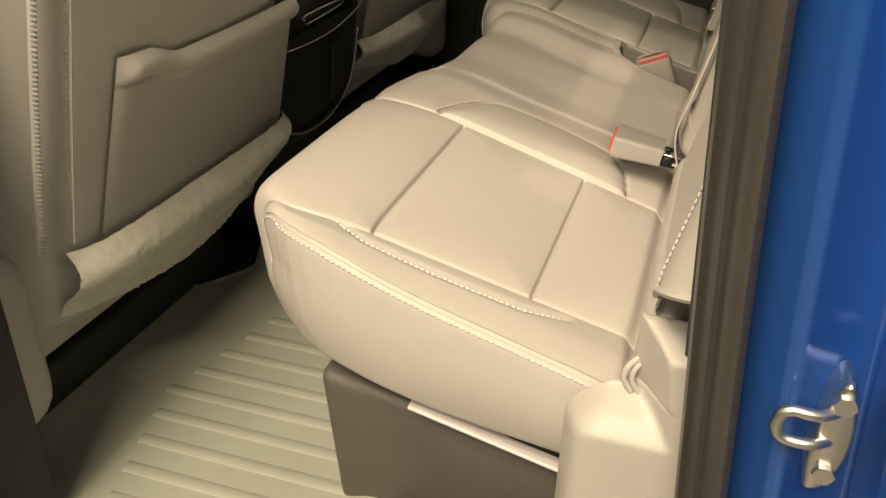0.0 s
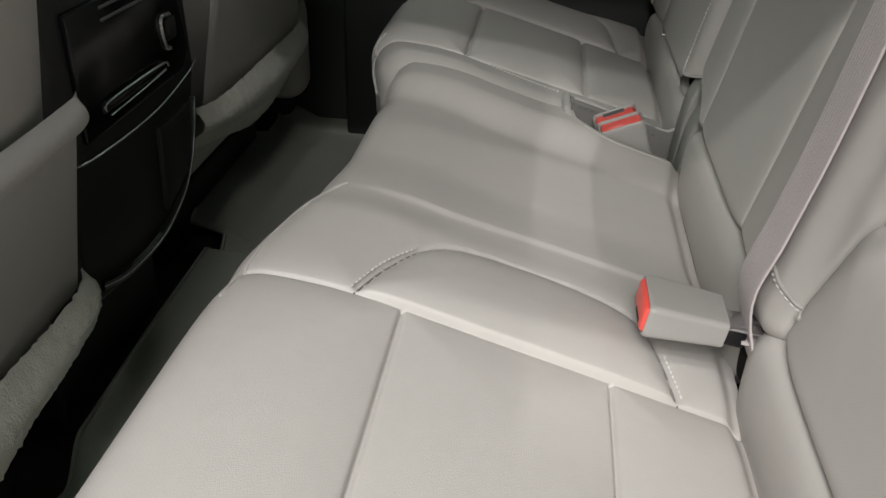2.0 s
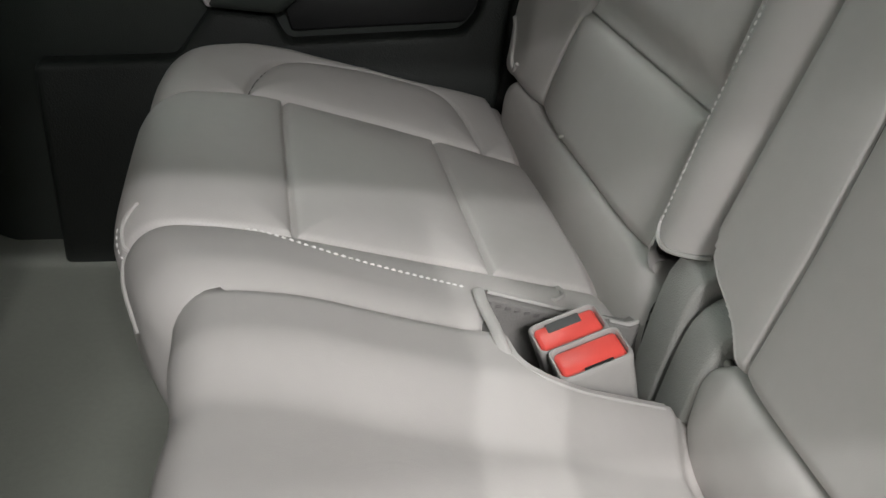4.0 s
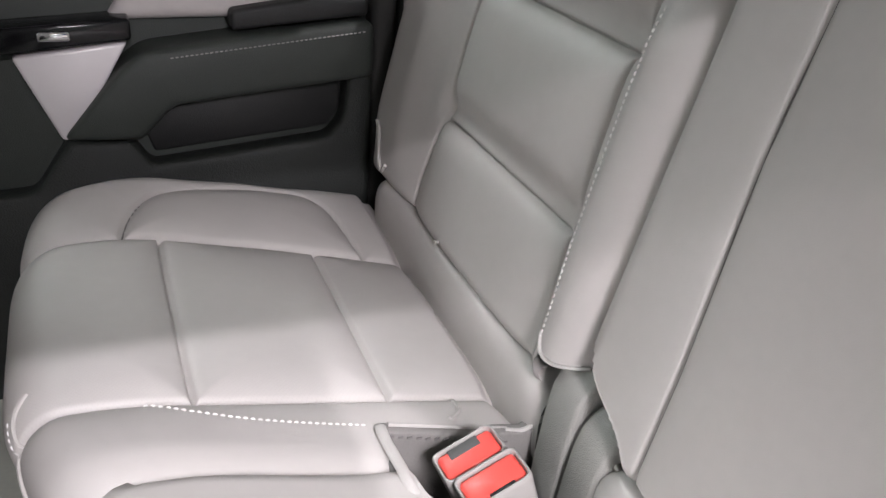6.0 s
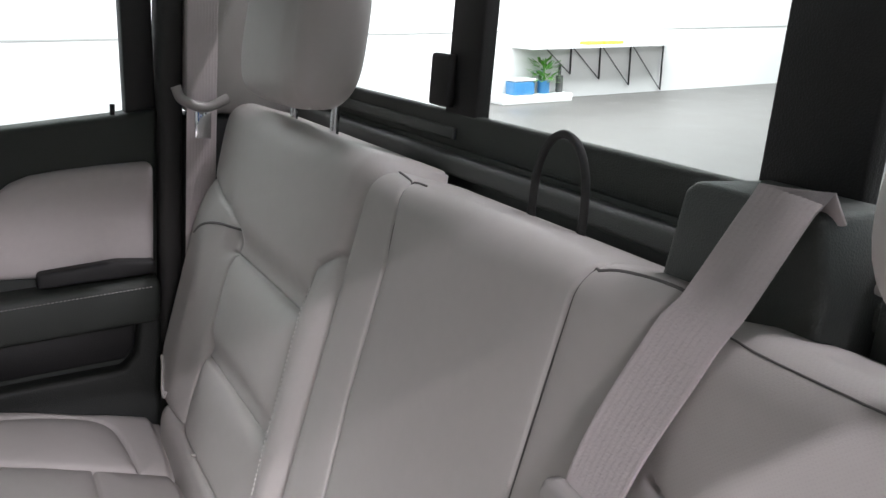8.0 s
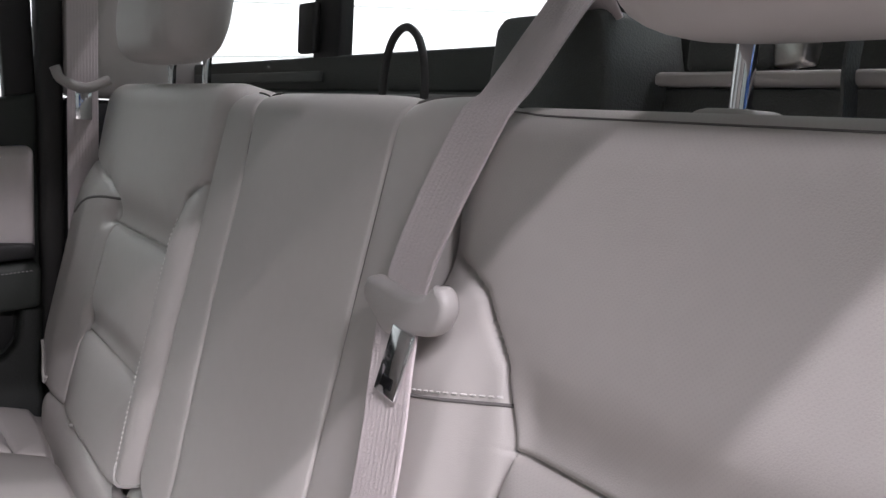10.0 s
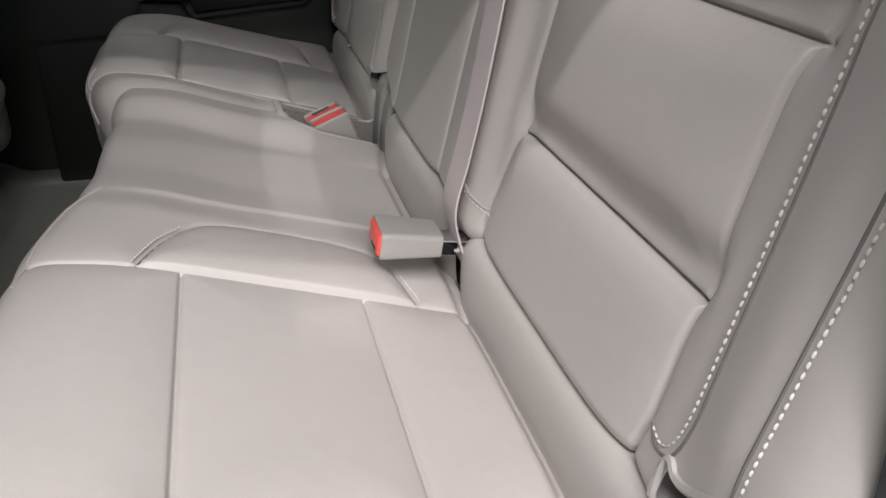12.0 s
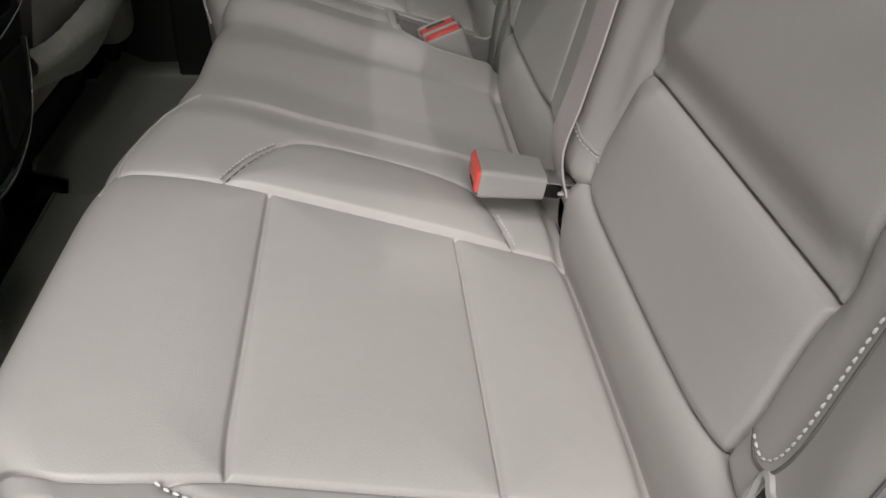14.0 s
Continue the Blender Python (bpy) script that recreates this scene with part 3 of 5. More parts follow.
far_pad.parts(far_cushion, [
    ("inner_bolster", lambda a, b: b < np.interp(a, *zip(*FIN_LINE)), LEATHER),
    ("front_insert", lambda a, b: (b < FOUT) & (a < -0.205), PERF),
    ("middle_insert", lambda a, b: (b < FOUT) & (a < -0.035), PERF),
    ("rear_insert", lambda a, b: b < FOUT, PERF),
    ("outer_bolster", lambda a, b: inside(a, b, ARCH_FAR), LEATHER),
], "outer_panel", LEATHER)
# painted shade along the far arch seam
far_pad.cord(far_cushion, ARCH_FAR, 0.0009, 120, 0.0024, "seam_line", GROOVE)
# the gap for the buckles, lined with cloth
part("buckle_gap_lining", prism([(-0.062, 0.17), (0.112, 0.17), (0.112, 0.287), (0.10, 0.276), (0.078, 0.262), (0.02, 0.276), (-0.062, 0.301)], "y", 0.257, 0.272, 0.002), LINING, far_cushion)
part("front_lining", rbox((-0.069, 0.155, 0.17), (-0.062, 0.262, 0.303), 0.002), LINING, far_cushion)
rim_path = spline([(-0.060, 0.262, 0.300), (-0.063, 0.256, 0.307), (-0.064, 0.238, 0.308), (-0.063, 0.205, 0.310), (-0.063, 0.190, 0.310), (-0.060, 0.176, 0.304), (-0.058, 0.166, 0.292)], 40)
part("gap_rim", sweep(rim_path, [(0.0050 * math.cos(t), 0.0030 * math.sin(t)) for t in np.linspace(0, 2 * math.pi, 13)[:-1]]), TRIM, far_cushion)
# near-black block closing the gap: the shade at its bottom, put into colour
part("gap_floor_shade", rbox((-0.06, 0.12, 0.15), (0.10, 0.27, 0.19), 0.002), DARK_CARPET, far_cushion)
for k in range(14):
    part("stitch", rbox((-0.055 + 0.0085 * k, 0.2555, 0.293 - 0.0028 * k), (-0.0505 + 0.0085 * k, 0.258, 0.295 - 0.0028 * k), 0.0), GROOVE, far_cushion)
far_pad.cord(far_cushion, [(-0.055, 0.2665), (-0.03, 0.2665), (0.0, 0.2665), (0.062, 0.2665)], 0.0022, 60, -0.0008)
part("piping", tube(spline([(0.060, 0.263, 0.266), (0.076, 0.261, 0.263), (0.090, 0.259, 0.270), (0.102, 0.256, 0.281), (0.112, 0.252, 0.291)], 24), 0.0024, 6), VINYL, far_cushion)
far_pad.cord(far_cushion, [(0.028, 0.313), (0.0255, 0.299), (0.020, 0.288), (0.008, 0.277)], 0.0022, 30, 0.0004)
far_pad.thread(far_cushion, [(-0.245, 0.288), (-0.21, 0.272), (-0.16, 0.264), (-0.07, 0.262)], 90)
CORNER = [(-0.318, 0.318), (-0.332, 0.306), (-0.341, 0.292), (-0.350, 0.275), (-0.362, 0.256), (-0.380, 0.236)]
far_pad.cord(far_cushion, CORNER, 0.0018, 60, 0.0006)
far_pad.thread(far_cushion, [(a - 0.006, b + 0.004) for a, b in CORNER[1:]], 60, 0.0008, r=0.0006)


def roll(parent, y0, y1):
    """The padded strip between cushion and backrest, with soft ends."""
    n = 48
    rows = []
    for i in range(n + 1):
        y = y0 + (y1 - y0) * i / n
        e = min(i, n - i) / 4
        k = 1 - 0.30 * max(0, 1 - e) ** 2
        rows.append([(0.108 + 0.029 * k * math.copysign(abs(math.cos(t)) ** 0.6, math.cos(t)), y, 0.263 + 0.054 * k * math.copysign(abs(math.sin(t)) ** 0.6, math.sin(t))) for t in np.linspace(-0.4, 2 * math.pi - 0.4, 41)])
    return part("rear_roll", grid(np.array(rows)), LEATHER, parent)


roll(near_cushion, -0.694, -0.252)
roll(near_cushion, -0.228, 0.158)
roll(far_cushion, 0.252, 0.73)

# ---- rear bench: backrests. Local x runs up the backrest, local z out of its face ----
UP = Vector((0.224, 0, 0.975)).normalized()
FACE = Matrix(((UP.x, 0, -UP.z, 0.093), (0, 1, 0, 0), (UP.z, 0, UP.x, 0.31), (0, 0, 0, 1)))
THICK = 0.10


def seat_back(label, y0, y1, mirror, high, inner, outer, upper, s_low, s_mid):
    """An outer backrest with its insert of three panels; mirror turns it about the middle of the bench."""
    s = -1 if mirror else 1
    ob = thing("folding_seat_back", label, "seat back")

    def Y(v):
        return s * v
    inner, outer, upper = ([(u, Y(v)) for u, v in line] for line in (inner, outer, upper))
    y_in, y_out = abs(inner[2][1]), abs(outer[2][1])
    low = [(s_low, Y(y_in)), (s_low, Y(y_out))]
    mid = [(s_mid, Y(y_in)), (s_mid, Y(y_out + 0.01))]

    def extra(a, b):
        v = b * s
        h = 0.012 * smooth(y_out + 0.03, y_out + 0.09, v) * smooth(0.0, 0.1, a) * smooth(0.42, 0.3, a)
        h = h + 0.010 * smooth(0.30, 0.27, v) * smooth(0.38, 0.3, a)
        h = h - 0.012 * np.exp(-((a - s_low - 0.016) / 0.02) ** 2) * smooth(y_in - 0.015, y_in + 0.015, v) * smooth(y_out + 0.02, y_out - 0.01, v)
        h = h - 0.014 * np.exp(-((a - s_mid - 0.016) / 0.025) ** 2) * smooth(y_in - 0.015, y_in + 0.015, v) * smooth(y_out + 0.035, y_out + 0.01, v)
        return h
    lo, hi = sorted((Y(y0), Y(y1)))
    pad = Pad(0.012, high, lo, hi, 0.028, 0.03, lambda x, y: 0.0 * x, lambda x, y: -THICK + 0 * x, (0.04, 0.06, 0.06, 0.06),
              [inner, outer, upper, low, mid], puff=0.009, puff_length=0.024, pull=0.006, pull_width=0.0022, extra=extra, place=FACE, rx0=0.009,
              cut=lambda a, b: (b * s > 0.664) & (a < np.interp(b * s, [0.664, 0.685, 0.705, 0.728, 0.748, 0.772, 0.80], [0.040, 0.0425, 0.053, 0.067, 0.083, 0.106, 0.137])) & mirror | (b * s < 0.27) & (a < np.interp(b * s, [0.233, 0.243, 0.254, 0.262, 0.27], [0.047, 0.040, 0.034, 0.034, 0.030])) & (not mirror), rows=[(s_low, None), (s_mid, None)],
              columns=[(Y(y_in), [(u, v) for u, v in inner if u < 0.34] + [(0.5, Y(y_in - 0.014))]), (Y(y_out), outer + [(0.5, Y(y_out + 0.023))])])

    def yline(line, a):
        p = np.array(line)
        return np.interp(a, p[:, 0], p[:, 1] * s)
    pad.parts(ob, [
        ("inner_bolster", lambda a, b: (b * s < yline(inner, a)) & (a < 0.38), LEATHER),
        ("outer_bolster", lambda a, b: (b * s > yline(outer, a)) & (a < upper[0][0]) | (b * s > yline(upper, a)) & (a >= upper[0][0]) & (a < upper[-1][0]), LEATHER),
        ("lower_insert", lambda a, b: a < s_low, PERF_BACK),
        ("middle_insert", lambda a, b: a < s_mid, PERF_BACK),
    ], "upper_panel", PERF_BACK)
    return ob, pad, Y


near_back, near_back_pad, NY = seat_back("light grey leather backrest with double stitching by the doorway", 0.216, 0.775, True, 0.478,
                                          [(0.0, 0.292), (0.05, 0.296), (0.128, 0.316), (0.28, 0.318), (0.33, 0.302), (0.365, 0.27), (0.38, 0.235)],
                                          [(0.0, 0.618), (0.05, 0.627), (0.128, 0.628), (0.28, 0.630), (0.315, 0.642)], [(0.315, 0.642), (0.345, 0.675), (0.385, 0.748), (0.40, 0.79)], 0.129, 0.284)
far_back, far_back_pad, FY = seat_back("light grey leather backrest by the closed far door", 0.235, 0.765, False, 0.495,
                                        [(0.0, 0.28), (0.05, 0.289), (0.138, 0.305), (0.293, 0.311), (0.36, 0.296), (0.383, 0.256), (0.388, 0.225)],
                                        [(0.0, 0.605), (0.05, 0.608), (0.14, 0.594), (0.30, 0.592), (0.327, 0.598)], [(0.327, 0.598), (0.348, 0.64), (0.376, 0.755), (0.385, 0.80)], 0.131, 0.292)
near_back_pad.thread(near_back, [(0.047, NY(0.636)), (0.046, NY(0.652)), (0.055, NY(0.662)), (0.08, NY(0.669)), (0.128, NY(0.671)), (0.26, NY(0.673)), (0.33, NY(0.668)), (0.365, NY(0.652))], 220)
near_back_pad.thread(near_back, [(0.07, NY(0.733)), (0.1, NY(0.735)), (0.25, NY(0.742)), (0.4, NY(0.746)), (0.47, NY(0.748))], 260)
# the GROOVE cords here are seam shade drawn as dark lines
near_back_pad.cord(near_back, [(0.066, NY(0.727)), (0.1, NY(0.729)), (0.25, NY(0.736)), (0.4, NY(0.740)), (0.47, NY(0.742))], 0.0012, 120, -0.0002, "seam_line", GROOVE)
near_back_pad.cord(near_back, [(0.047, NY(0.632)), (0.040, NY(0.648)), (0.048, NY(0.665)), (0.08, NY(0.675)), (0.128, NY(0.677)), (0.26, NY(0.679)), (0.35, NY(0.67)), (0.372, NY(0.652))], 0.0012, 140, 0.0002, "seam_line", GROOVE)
near_back_pad.cord(near_back, [(0.476, -0.232), (0.474, -0.26), (0.472, -0.30), (0.471, -0.5), (0.471, -0.68), (0.468, -0.745)], 0.0008, 90, 0.0000, "seam_line", GROOVE)
near_back_pad.thread(near_back, [(0.292, NY(0.228)), (0.302, NY(0.27)), (0.312, NY(0.308))], 40)
near_back_pad.cord(near_back, [(0.288, NY(0.226)), (0.298, NY(0.27)), (0.308, NY(0.309))], 0.0012, 40, 0.0002, "seam_line", GROOVE)
far_back_pad.thread(far_back, [(0.045, 0.29), (0.041, 0.279), (0.052, 0.272), (0.145, 0.279), (0.24, 0.283), (0.34, 0.278)], 200)
# dark cord that paints the crease shade, no real piping
far_back_pad.cord(far_back, [(0.285, 0.73), (0.303, 0.705), (0.32, 0.655), (0.327, 0.60)], 0.0022, material=GROOVE)
near_back_pad.cord(near_back, [(0.062, -0.216), (0.055, -0.245), (0.045, -0.28), (0.038, -0.305)], 0.0016, 40, 0.0008, "seam_cord")
near_back_pad.thread(near_back, [(0.059, -0.218), (0.051, -0.247), (0.041, -0.282), (0.034, -0.305)], 40)
near_back_pad.cord(near_back, [(0.018, -0.661), (0.034, -0.661), (0.044, -0.663), (0.046, -0.668), (0.042, -0.676), (0.0445, -0.688), (0.054, -0.706), (0.068, -0.728), (0.084, -0.748), (0.107, -0.772), (0.137, -0.80)], 0.0032, 100, 0.0005)
part("lower_frame", rbox((0.145, -0.77, 0.29), (0.20, -0.60, 0.40), 0.004), DARK_CARPET, near_back)

far_back_pad.cord(far_back, [(0.050, 0.276), (0.040, 0.270), (0.034, 0.262), (0.034, 0.254), (0.040, 0.243), (0.047, 0.233)], 0.0020, 40, 0.001)
far_back_pad.cord(far_back, [(0.075, 0.735), (0.06, 0.722), (0.03, 0.716), (0.02, 0.70), (0.03, 0.69)], 0.0026, 40, 0.003)
for y in (0.508,):
    part("rivet", tube([(0.092, y, 0.327), (0.083, y, 0.327)], 0.0022, 8, (0, 0, 1)), STEEL, far_back)

center_back = thing("folding_center_seat", "flat light grey vinyl folding center seat back", "seat back")
CEN = [[(-0.01, 0.123), (0.11, 0.127), (0.27, 0.140), (0.4, 0.140), (0.46, 0.149), (0.5, 0.172)], [(-0.01, -0.128), (0.2, -0.126), (0.5, -0.126)]]
CEN_CORNER = [(0.0, 0.118), (0.014, 0.132), (0.030, 0.147), (0.040, 0.163), (0.050, 0.188), (0.060, 0.203), (0.075, 0.212), (0.10, 0.222)]
cen_pad = Pad(0.012, 0.488, -0.212, 0.222, 0.03, 0.018, lambda x, y: 0.004 + 0 * x, lambda x, y: -THICK + 0 * x, (0.05, 0.06, 0.06, 0.06), CEN,
              puff=0.005, puff_length=0.02, pull=0.004, pull_width=0.002, place=FACE, rx0=0.009,
              columns=[(0.13, CEN[0]), (-0.126, CEN[1])], cut=lambda a, b: (a < 0.10) & (b > np.interp(a, *zip(*CEN_CORNER))))
cen_pad.parts(center_back, [
    ("passenger_strip", lambda a, b: b > np.interp(a, *zip(*CEN[0])), VINYL),
    ("driver_strip", lambda a, b: b < np.interp(a, [-0.01, 0.2, 0.5], [-0.128, -0.126, -0.126]), LEATHER),
], "center_panel", VINYL)
cen_pad.cord(center_back, CEN_CORNER[:-2], 0.0019, 60, -0.0014, "corner_piping", VINYL)
# GROOVE cords: painted shade along the seams of the center back
cen_pad.cord(center_back, CEN[0], 0.0010, 120, 0.0004, "seam_line", GROOVE)
cen_pad.cord(center_back, [(0.499, 0.205), (0.497, 0.17), (0.494, 0.135)], 0.0012, 40, 0.0006, "seam_line", GROOVE)
cen_pad.cord(center_back, [(0.0, -0.128), (0.2, -0.126), (0.46, -0.126), (0.485, -0.135), (0.495, -0.17), (0.497, -0.205)], 0.0016, material=GROOVE)


# covers of the hinge between the two seats, in the plastic darkened for shade
hinge = thing("hinge_cover", "grey plastic covers over the seat hinge in the gap", "hinge cover")
part("front_cover", prism(spline([(0.078, 0.17), (0.081, 0.25), (0.086, 0.310), (0.093, 0.340), (0.11, 0.352), (0.15, 0.35), (0.155, 0.17)], 30).tolist(), "y", 0.202, 0.244, 0.004, 2), HINGE_SHADED, hinge)
part("rear_cover", prism(spline([(0.076, 0.17), (0.080, 0.24), (0.087, 0.298), (0.097, 0.325), (0.115, 0.336), (0.15, 0.33), (0.155, 0.17)], 30).tolist(), "y", 0.156, 0.199, 0.006, 3), HINGE_SHADED, hinge)
part("recess", rbox((0.105, 0.12, 0.17), (0.15, 0.1555, 0.335), 0.003), MATT_BLACK, hinge)
part("pivot", tube([(0.104, 0.158, 0.306), (0.104, 0.142, 0.302)], 0.004, 10), STEEL, hinge)


# ---- headrests ----
def headrest(y, label, rise):
    ob = thing("headrest", label, "headrest", (0.25, y, 0.79), "rear headrests")
    w, h, d = 0.135, 0.20, 0.11
    u, v = np.meshgrid(np.linspace(0, 2 * math.pi, 49), np.linspace(-math.pi / 2, math.pi / 2, 25), indexing="ij")

    def sp(c, n):
        return np.sign(c) * np.abs(c) ** n
    x = d / 2 * sp(np.cos(v), 0.55) * sp(np.cos(u), 0.7)
    yy = w * sp(np.cos(v), 0.35) * sp(np.sin(u), 0.5)
    z = h / 2 * sp(np.sin(v), 0.6)
    side = np.abs(np.abs(yy) - 0.098)
    x = x - np.sign(x) * 0.006 * np.exp(-(side / 0.005) ** 2)
    yy = yy * (1 - 0.12 * (z / h + 0.5) ** 2)
    part("headrest_pad", grid(np.stack([x - 0.03 + 0.12 * z, yy, z + rise], -1)), LEATHER, ob)
    for k in (-0.075, 0.075):
        part("post", tube([(-0.012 + 0.004 * i / 8, k, -0.05 + 0.14 * i / 8) for i in range(9)], 0.0058, 12, (1, 0, 0)), CHROME, ob, "chrome headrest post")
        part("collar", rbox((-0.035, k - 0.019, -0.032), (0.015, k + 0.019, -0.008), 0.010, 4), LEATHER, ob)
    return ob


headrest(0.505, "light grey leather headrest raised on two chrome posts", 0.131)
headrest(-0.460, "light grey leather headrest on two chrome posts", 0.122)

# ---- cab shell ----
def structure(name, bm, material, label, category, set_down=LEVEL):
    ob = part(name, bm, material)
    ob.matrix_world = set_down.copy()
    return tagged(ob, label, category, "", "structure")


structure("floor", rbox((-2.2, -0.855, -0.06), (0.45, 0.86, -0.02), 0.004), DARK_CARPET, "charcoal carpeted cab floor", "floor")
structure("ceiling", rbox((-1.2, -0.785, 1.292), (0.343, 0.785, 1.34), 0.006), VINYL, "pale cloth roof lining of the cab", "headliner")
structure("rear_wall", prism([(-0.86, -0.06), (0.86, -0.06), (0.86, 0.80), (-0.86, 0.80)], "x", 0.345, 0.40, 0.0), CHARCOAL, "dark cloth panel below the rear window", "cab wall")
structure("window_header", rbox((0.345, -0.785, 1.251), (0.352, 0.785, 1.34), 0.001), CHARCOAL, "dark header above the rear window", "cab wall")

# the shelf behind the backrest by the doorway, with a strap and a metal catch
ledge = thing("rear_ledge", "pale ledge of the cab wall behind the backrest", "ledge")
part("shelf", rbox((0.300, -0.80, 0.7985), (0.3445, -0.272, 0.8075), 0.003), VINYL, ledge)
part("riser", rbox((0.312, -0.80, 0.70), (0.3445, -0.272, 0.7980), 0.002), CHARCOAL, ledge)
part("catch_block", rbox((0.310, -0.352, 0.8080), (0.343, -0.288, 0.832), 0.005, 3), CHARCOAL, ledge)
part("catch", prism([(-0.370, 0.812), (-0.352, 0.810), (-0.350, 0.828), (-0.356, 0.831), (-0.372, 0.826)], "x", 0.312, 0.330, 0.002), STEEL, ledge, "bright metal catch")
strap_line = spline([(0.296, -0.412, 0.70), (0.296, -0.411, 0.78), (0.2975, -0.408, 0.81), (0.310, -0.405, 0.84), (0.335, -0.403, 0.86)], 20)
part("strap", sweep(strap_line, [(-0.007, -0.001), (0.007, -0.001), (0.007, 0.001), (-0.007, 0.001)], (0, 1, 0)), CHARCOAL, ledge, "dark hanging strap")

# ---- far rear door ----
DY = 0.815
door = thing("rear_door", "closed rear door with charcoal trim, pale insert and armrest", "car door")
part("door_card", prism([(-0.62, -0.05), (0.10, -0.05), (0.10, 0.775), (0.04, 0.76), (-0.18, 0.725), (-0.40, 0.705), (-0.62, 0.70)], "y", DY + 0.01, DY + 0.07, 0.008), DOOR_DARK, door)
part("insert", prism([(-0.228, 0.505), (0.092, 0.505), (0.092, 0.690), (0.02, 0.683), (-0.05, 0.674), (-0.09, 0.666), (-0.115, 0.655), (-0.135, 0.638), (-0.16, 0.60), (-0.20, 0.545)], "y", DY - 0.010, DY + 0.03, 0.016, 4), DOOR_PALE, door, "pale beige cloth insert")
part("armrest", prism([(-0.29, 0.372), (-0.20, 0.366), (-0.16, 0.408), (0.095, 0.432), (0.095, 0.505), (-0.10, 0.488), (-0.19, 0.478), (-0.22, 0.455)], "y", DY - 0.045, DY + 0.03, 0.012, 3), DOOR_DARK, door)
part("armrest_stitching", stitches([(x, DY - 0.0462, 0.470 + 0.10 * (x + 0.16)) for x in np.linspace(-0.16, 0.085, 40)], (0, -1, 0)), VINYL, door)
part("armrest_cap", prism([(-0.085, 0.495), (0.09, 0.51), (0.09, 0.532), (0.03, 0.535), (-0.085, 0.52)], "y", DY - 0.03, DY + 0.02, 0.006, 3), MATT_BLACK, door)
part("silver_trim", prism([(-0.33, 0.472), (-0.205, 0.486), (-0.275, 0.37), (-0.29, 0.37)], "y", DY - 0.03, DY + 0.02, 0.004), SILVER, door, "satin silver trim piece")
part("switch_panel", prism([(-0.36, 0.505), (-0.20, 0.515), (-0.20, 0.49), (-0.36, 0.475)], "y", DY - 0.035, DY + 0.02, 0.004), BLACK, door)
part("window_switch", rbox((-0.30, DY - 0.04, 0.492), (-0.265, DY - 0.03, 0.503), 0.003), CHROME, door)
part("pocket", prism([(-0.195, 0.365), (-0.16, 0.41), (0.06, 0.43), (0.06, 0.38), (0.045, 0.355), (-0.185, 0.335)], "y", DY - 0.001, DY + 0.02, 0.004), MATT_BLACK, door)
part("lower_panel", prism([(-0.5, -0.05), (0.10, -0.05), (0.10, 0.432), (0.065, 0.432), (0.06, 0.37), (0.04, 0.345), (-0.19, 0.325), (-0.21, 0.36), (-0.285, 0.365), (-0.33, 0.30), (-0.5, 0.29)], "y", DY - 0.025, DY + 0.015, 0.01, 3), DOOR_LOW, door)
bezel = part("handle_bezel", prism([(-0.42, 0.545), (-0.255, 0.545), (-0.238, 0.575), (-0.235, 0.66), (-0.25, 0.675), (-0.42, 0.675)], "y", DY - 0.008, DY + 0.02, 0.006, 3), SILVER, door, "bright handle bezel")
part("handle_cup", prism([(-0.41, 0.553), (-0.263, 0.553), (-0.249, 0.58), (-0.247, 0.655), (-0.258, 0.667), (-0.41, 0.667)], "y", DY - 0.012, DY + 0.01, 0.003), BLACK, door)
part("handle", rbox((-0.39, DY - 0.045, 0.585), (-0.262, DY - 0.025, 0.615), 0.009, 4), CHROME, door, "chrome door handle")
part("lock_pin", tube([(0.035, DY + 0.03, 0.75), (0.035, DY + 0.03, 0.776)], 0.004), MATT_BLACK, door)
part("window_frame", prism([(0.055, 0.74), (0.10, 0.74), (0.08, 1.292), (0.03, 1.292)], "y", DY + 0.02, DY + 0.06, 0.004), MATT_BLACK, door)
pane = part("window_pane", rbox((-0.62, DY + 0.045, 0.68), (0.06, DY + 0.049, 1.29), 0.0), PANE, door)
pane.visible_shadow = False

# ---- far pillar ----
structure("pillar_seal", rbox((0.10, 0.80, -0.05), (0.135, 0.88, 1.292), 0.01), RUBBER, "black rubber door seal on the pillar", "door seal")
structure("pillar_lower", rbox((0.136, 0.80, -0.05), (0.36, 0.86, 0.768), 0.008), MATT_BLACK, "black lower pillar trim", "pillar trim")
structure("pillar_upper", rbox((0.136, 0.795, 0.77), (0.36, 0.86, 1.292), 0.012), TRIM, "pale upper pillar trim", "pillar trim")

# ---- rear window ----
win = thing("rear_window", "black-framed sliding rear window of the cab", "window", kind="structure")
part("bottom_rail", rbox((0.343, -0.80, 0.795), (0.362, 0.80, 0.838), 0.004), DOOR_DARK, win)
part("sill_ledge", rbox((0.315, -0.80, 0.77), (0.345, 0.80, 0.792), 0.006, 3), CHARCOAL, win)
part("bright_strip", rbox((0.338, 0.30, 0.806), (0.3445, 0.78, 0.82), 0.002), CHARCOAL, win)
part("slider_bar", rbox((0.344, 0.262, 0.83), (0.364, 0.335, 1.25), 0.003), MATT_BLACK, win)
part("slider_bar", rbox((0.344, -0.225, 0.83), (0.364, -0.140, 1.25), 0.003), MATT_BLACK, win)
part("latch", rbox((0.334, 0.315, 0.842), (0.348, 0.362, 0.905), 0.004), MATT_BLACK, win)
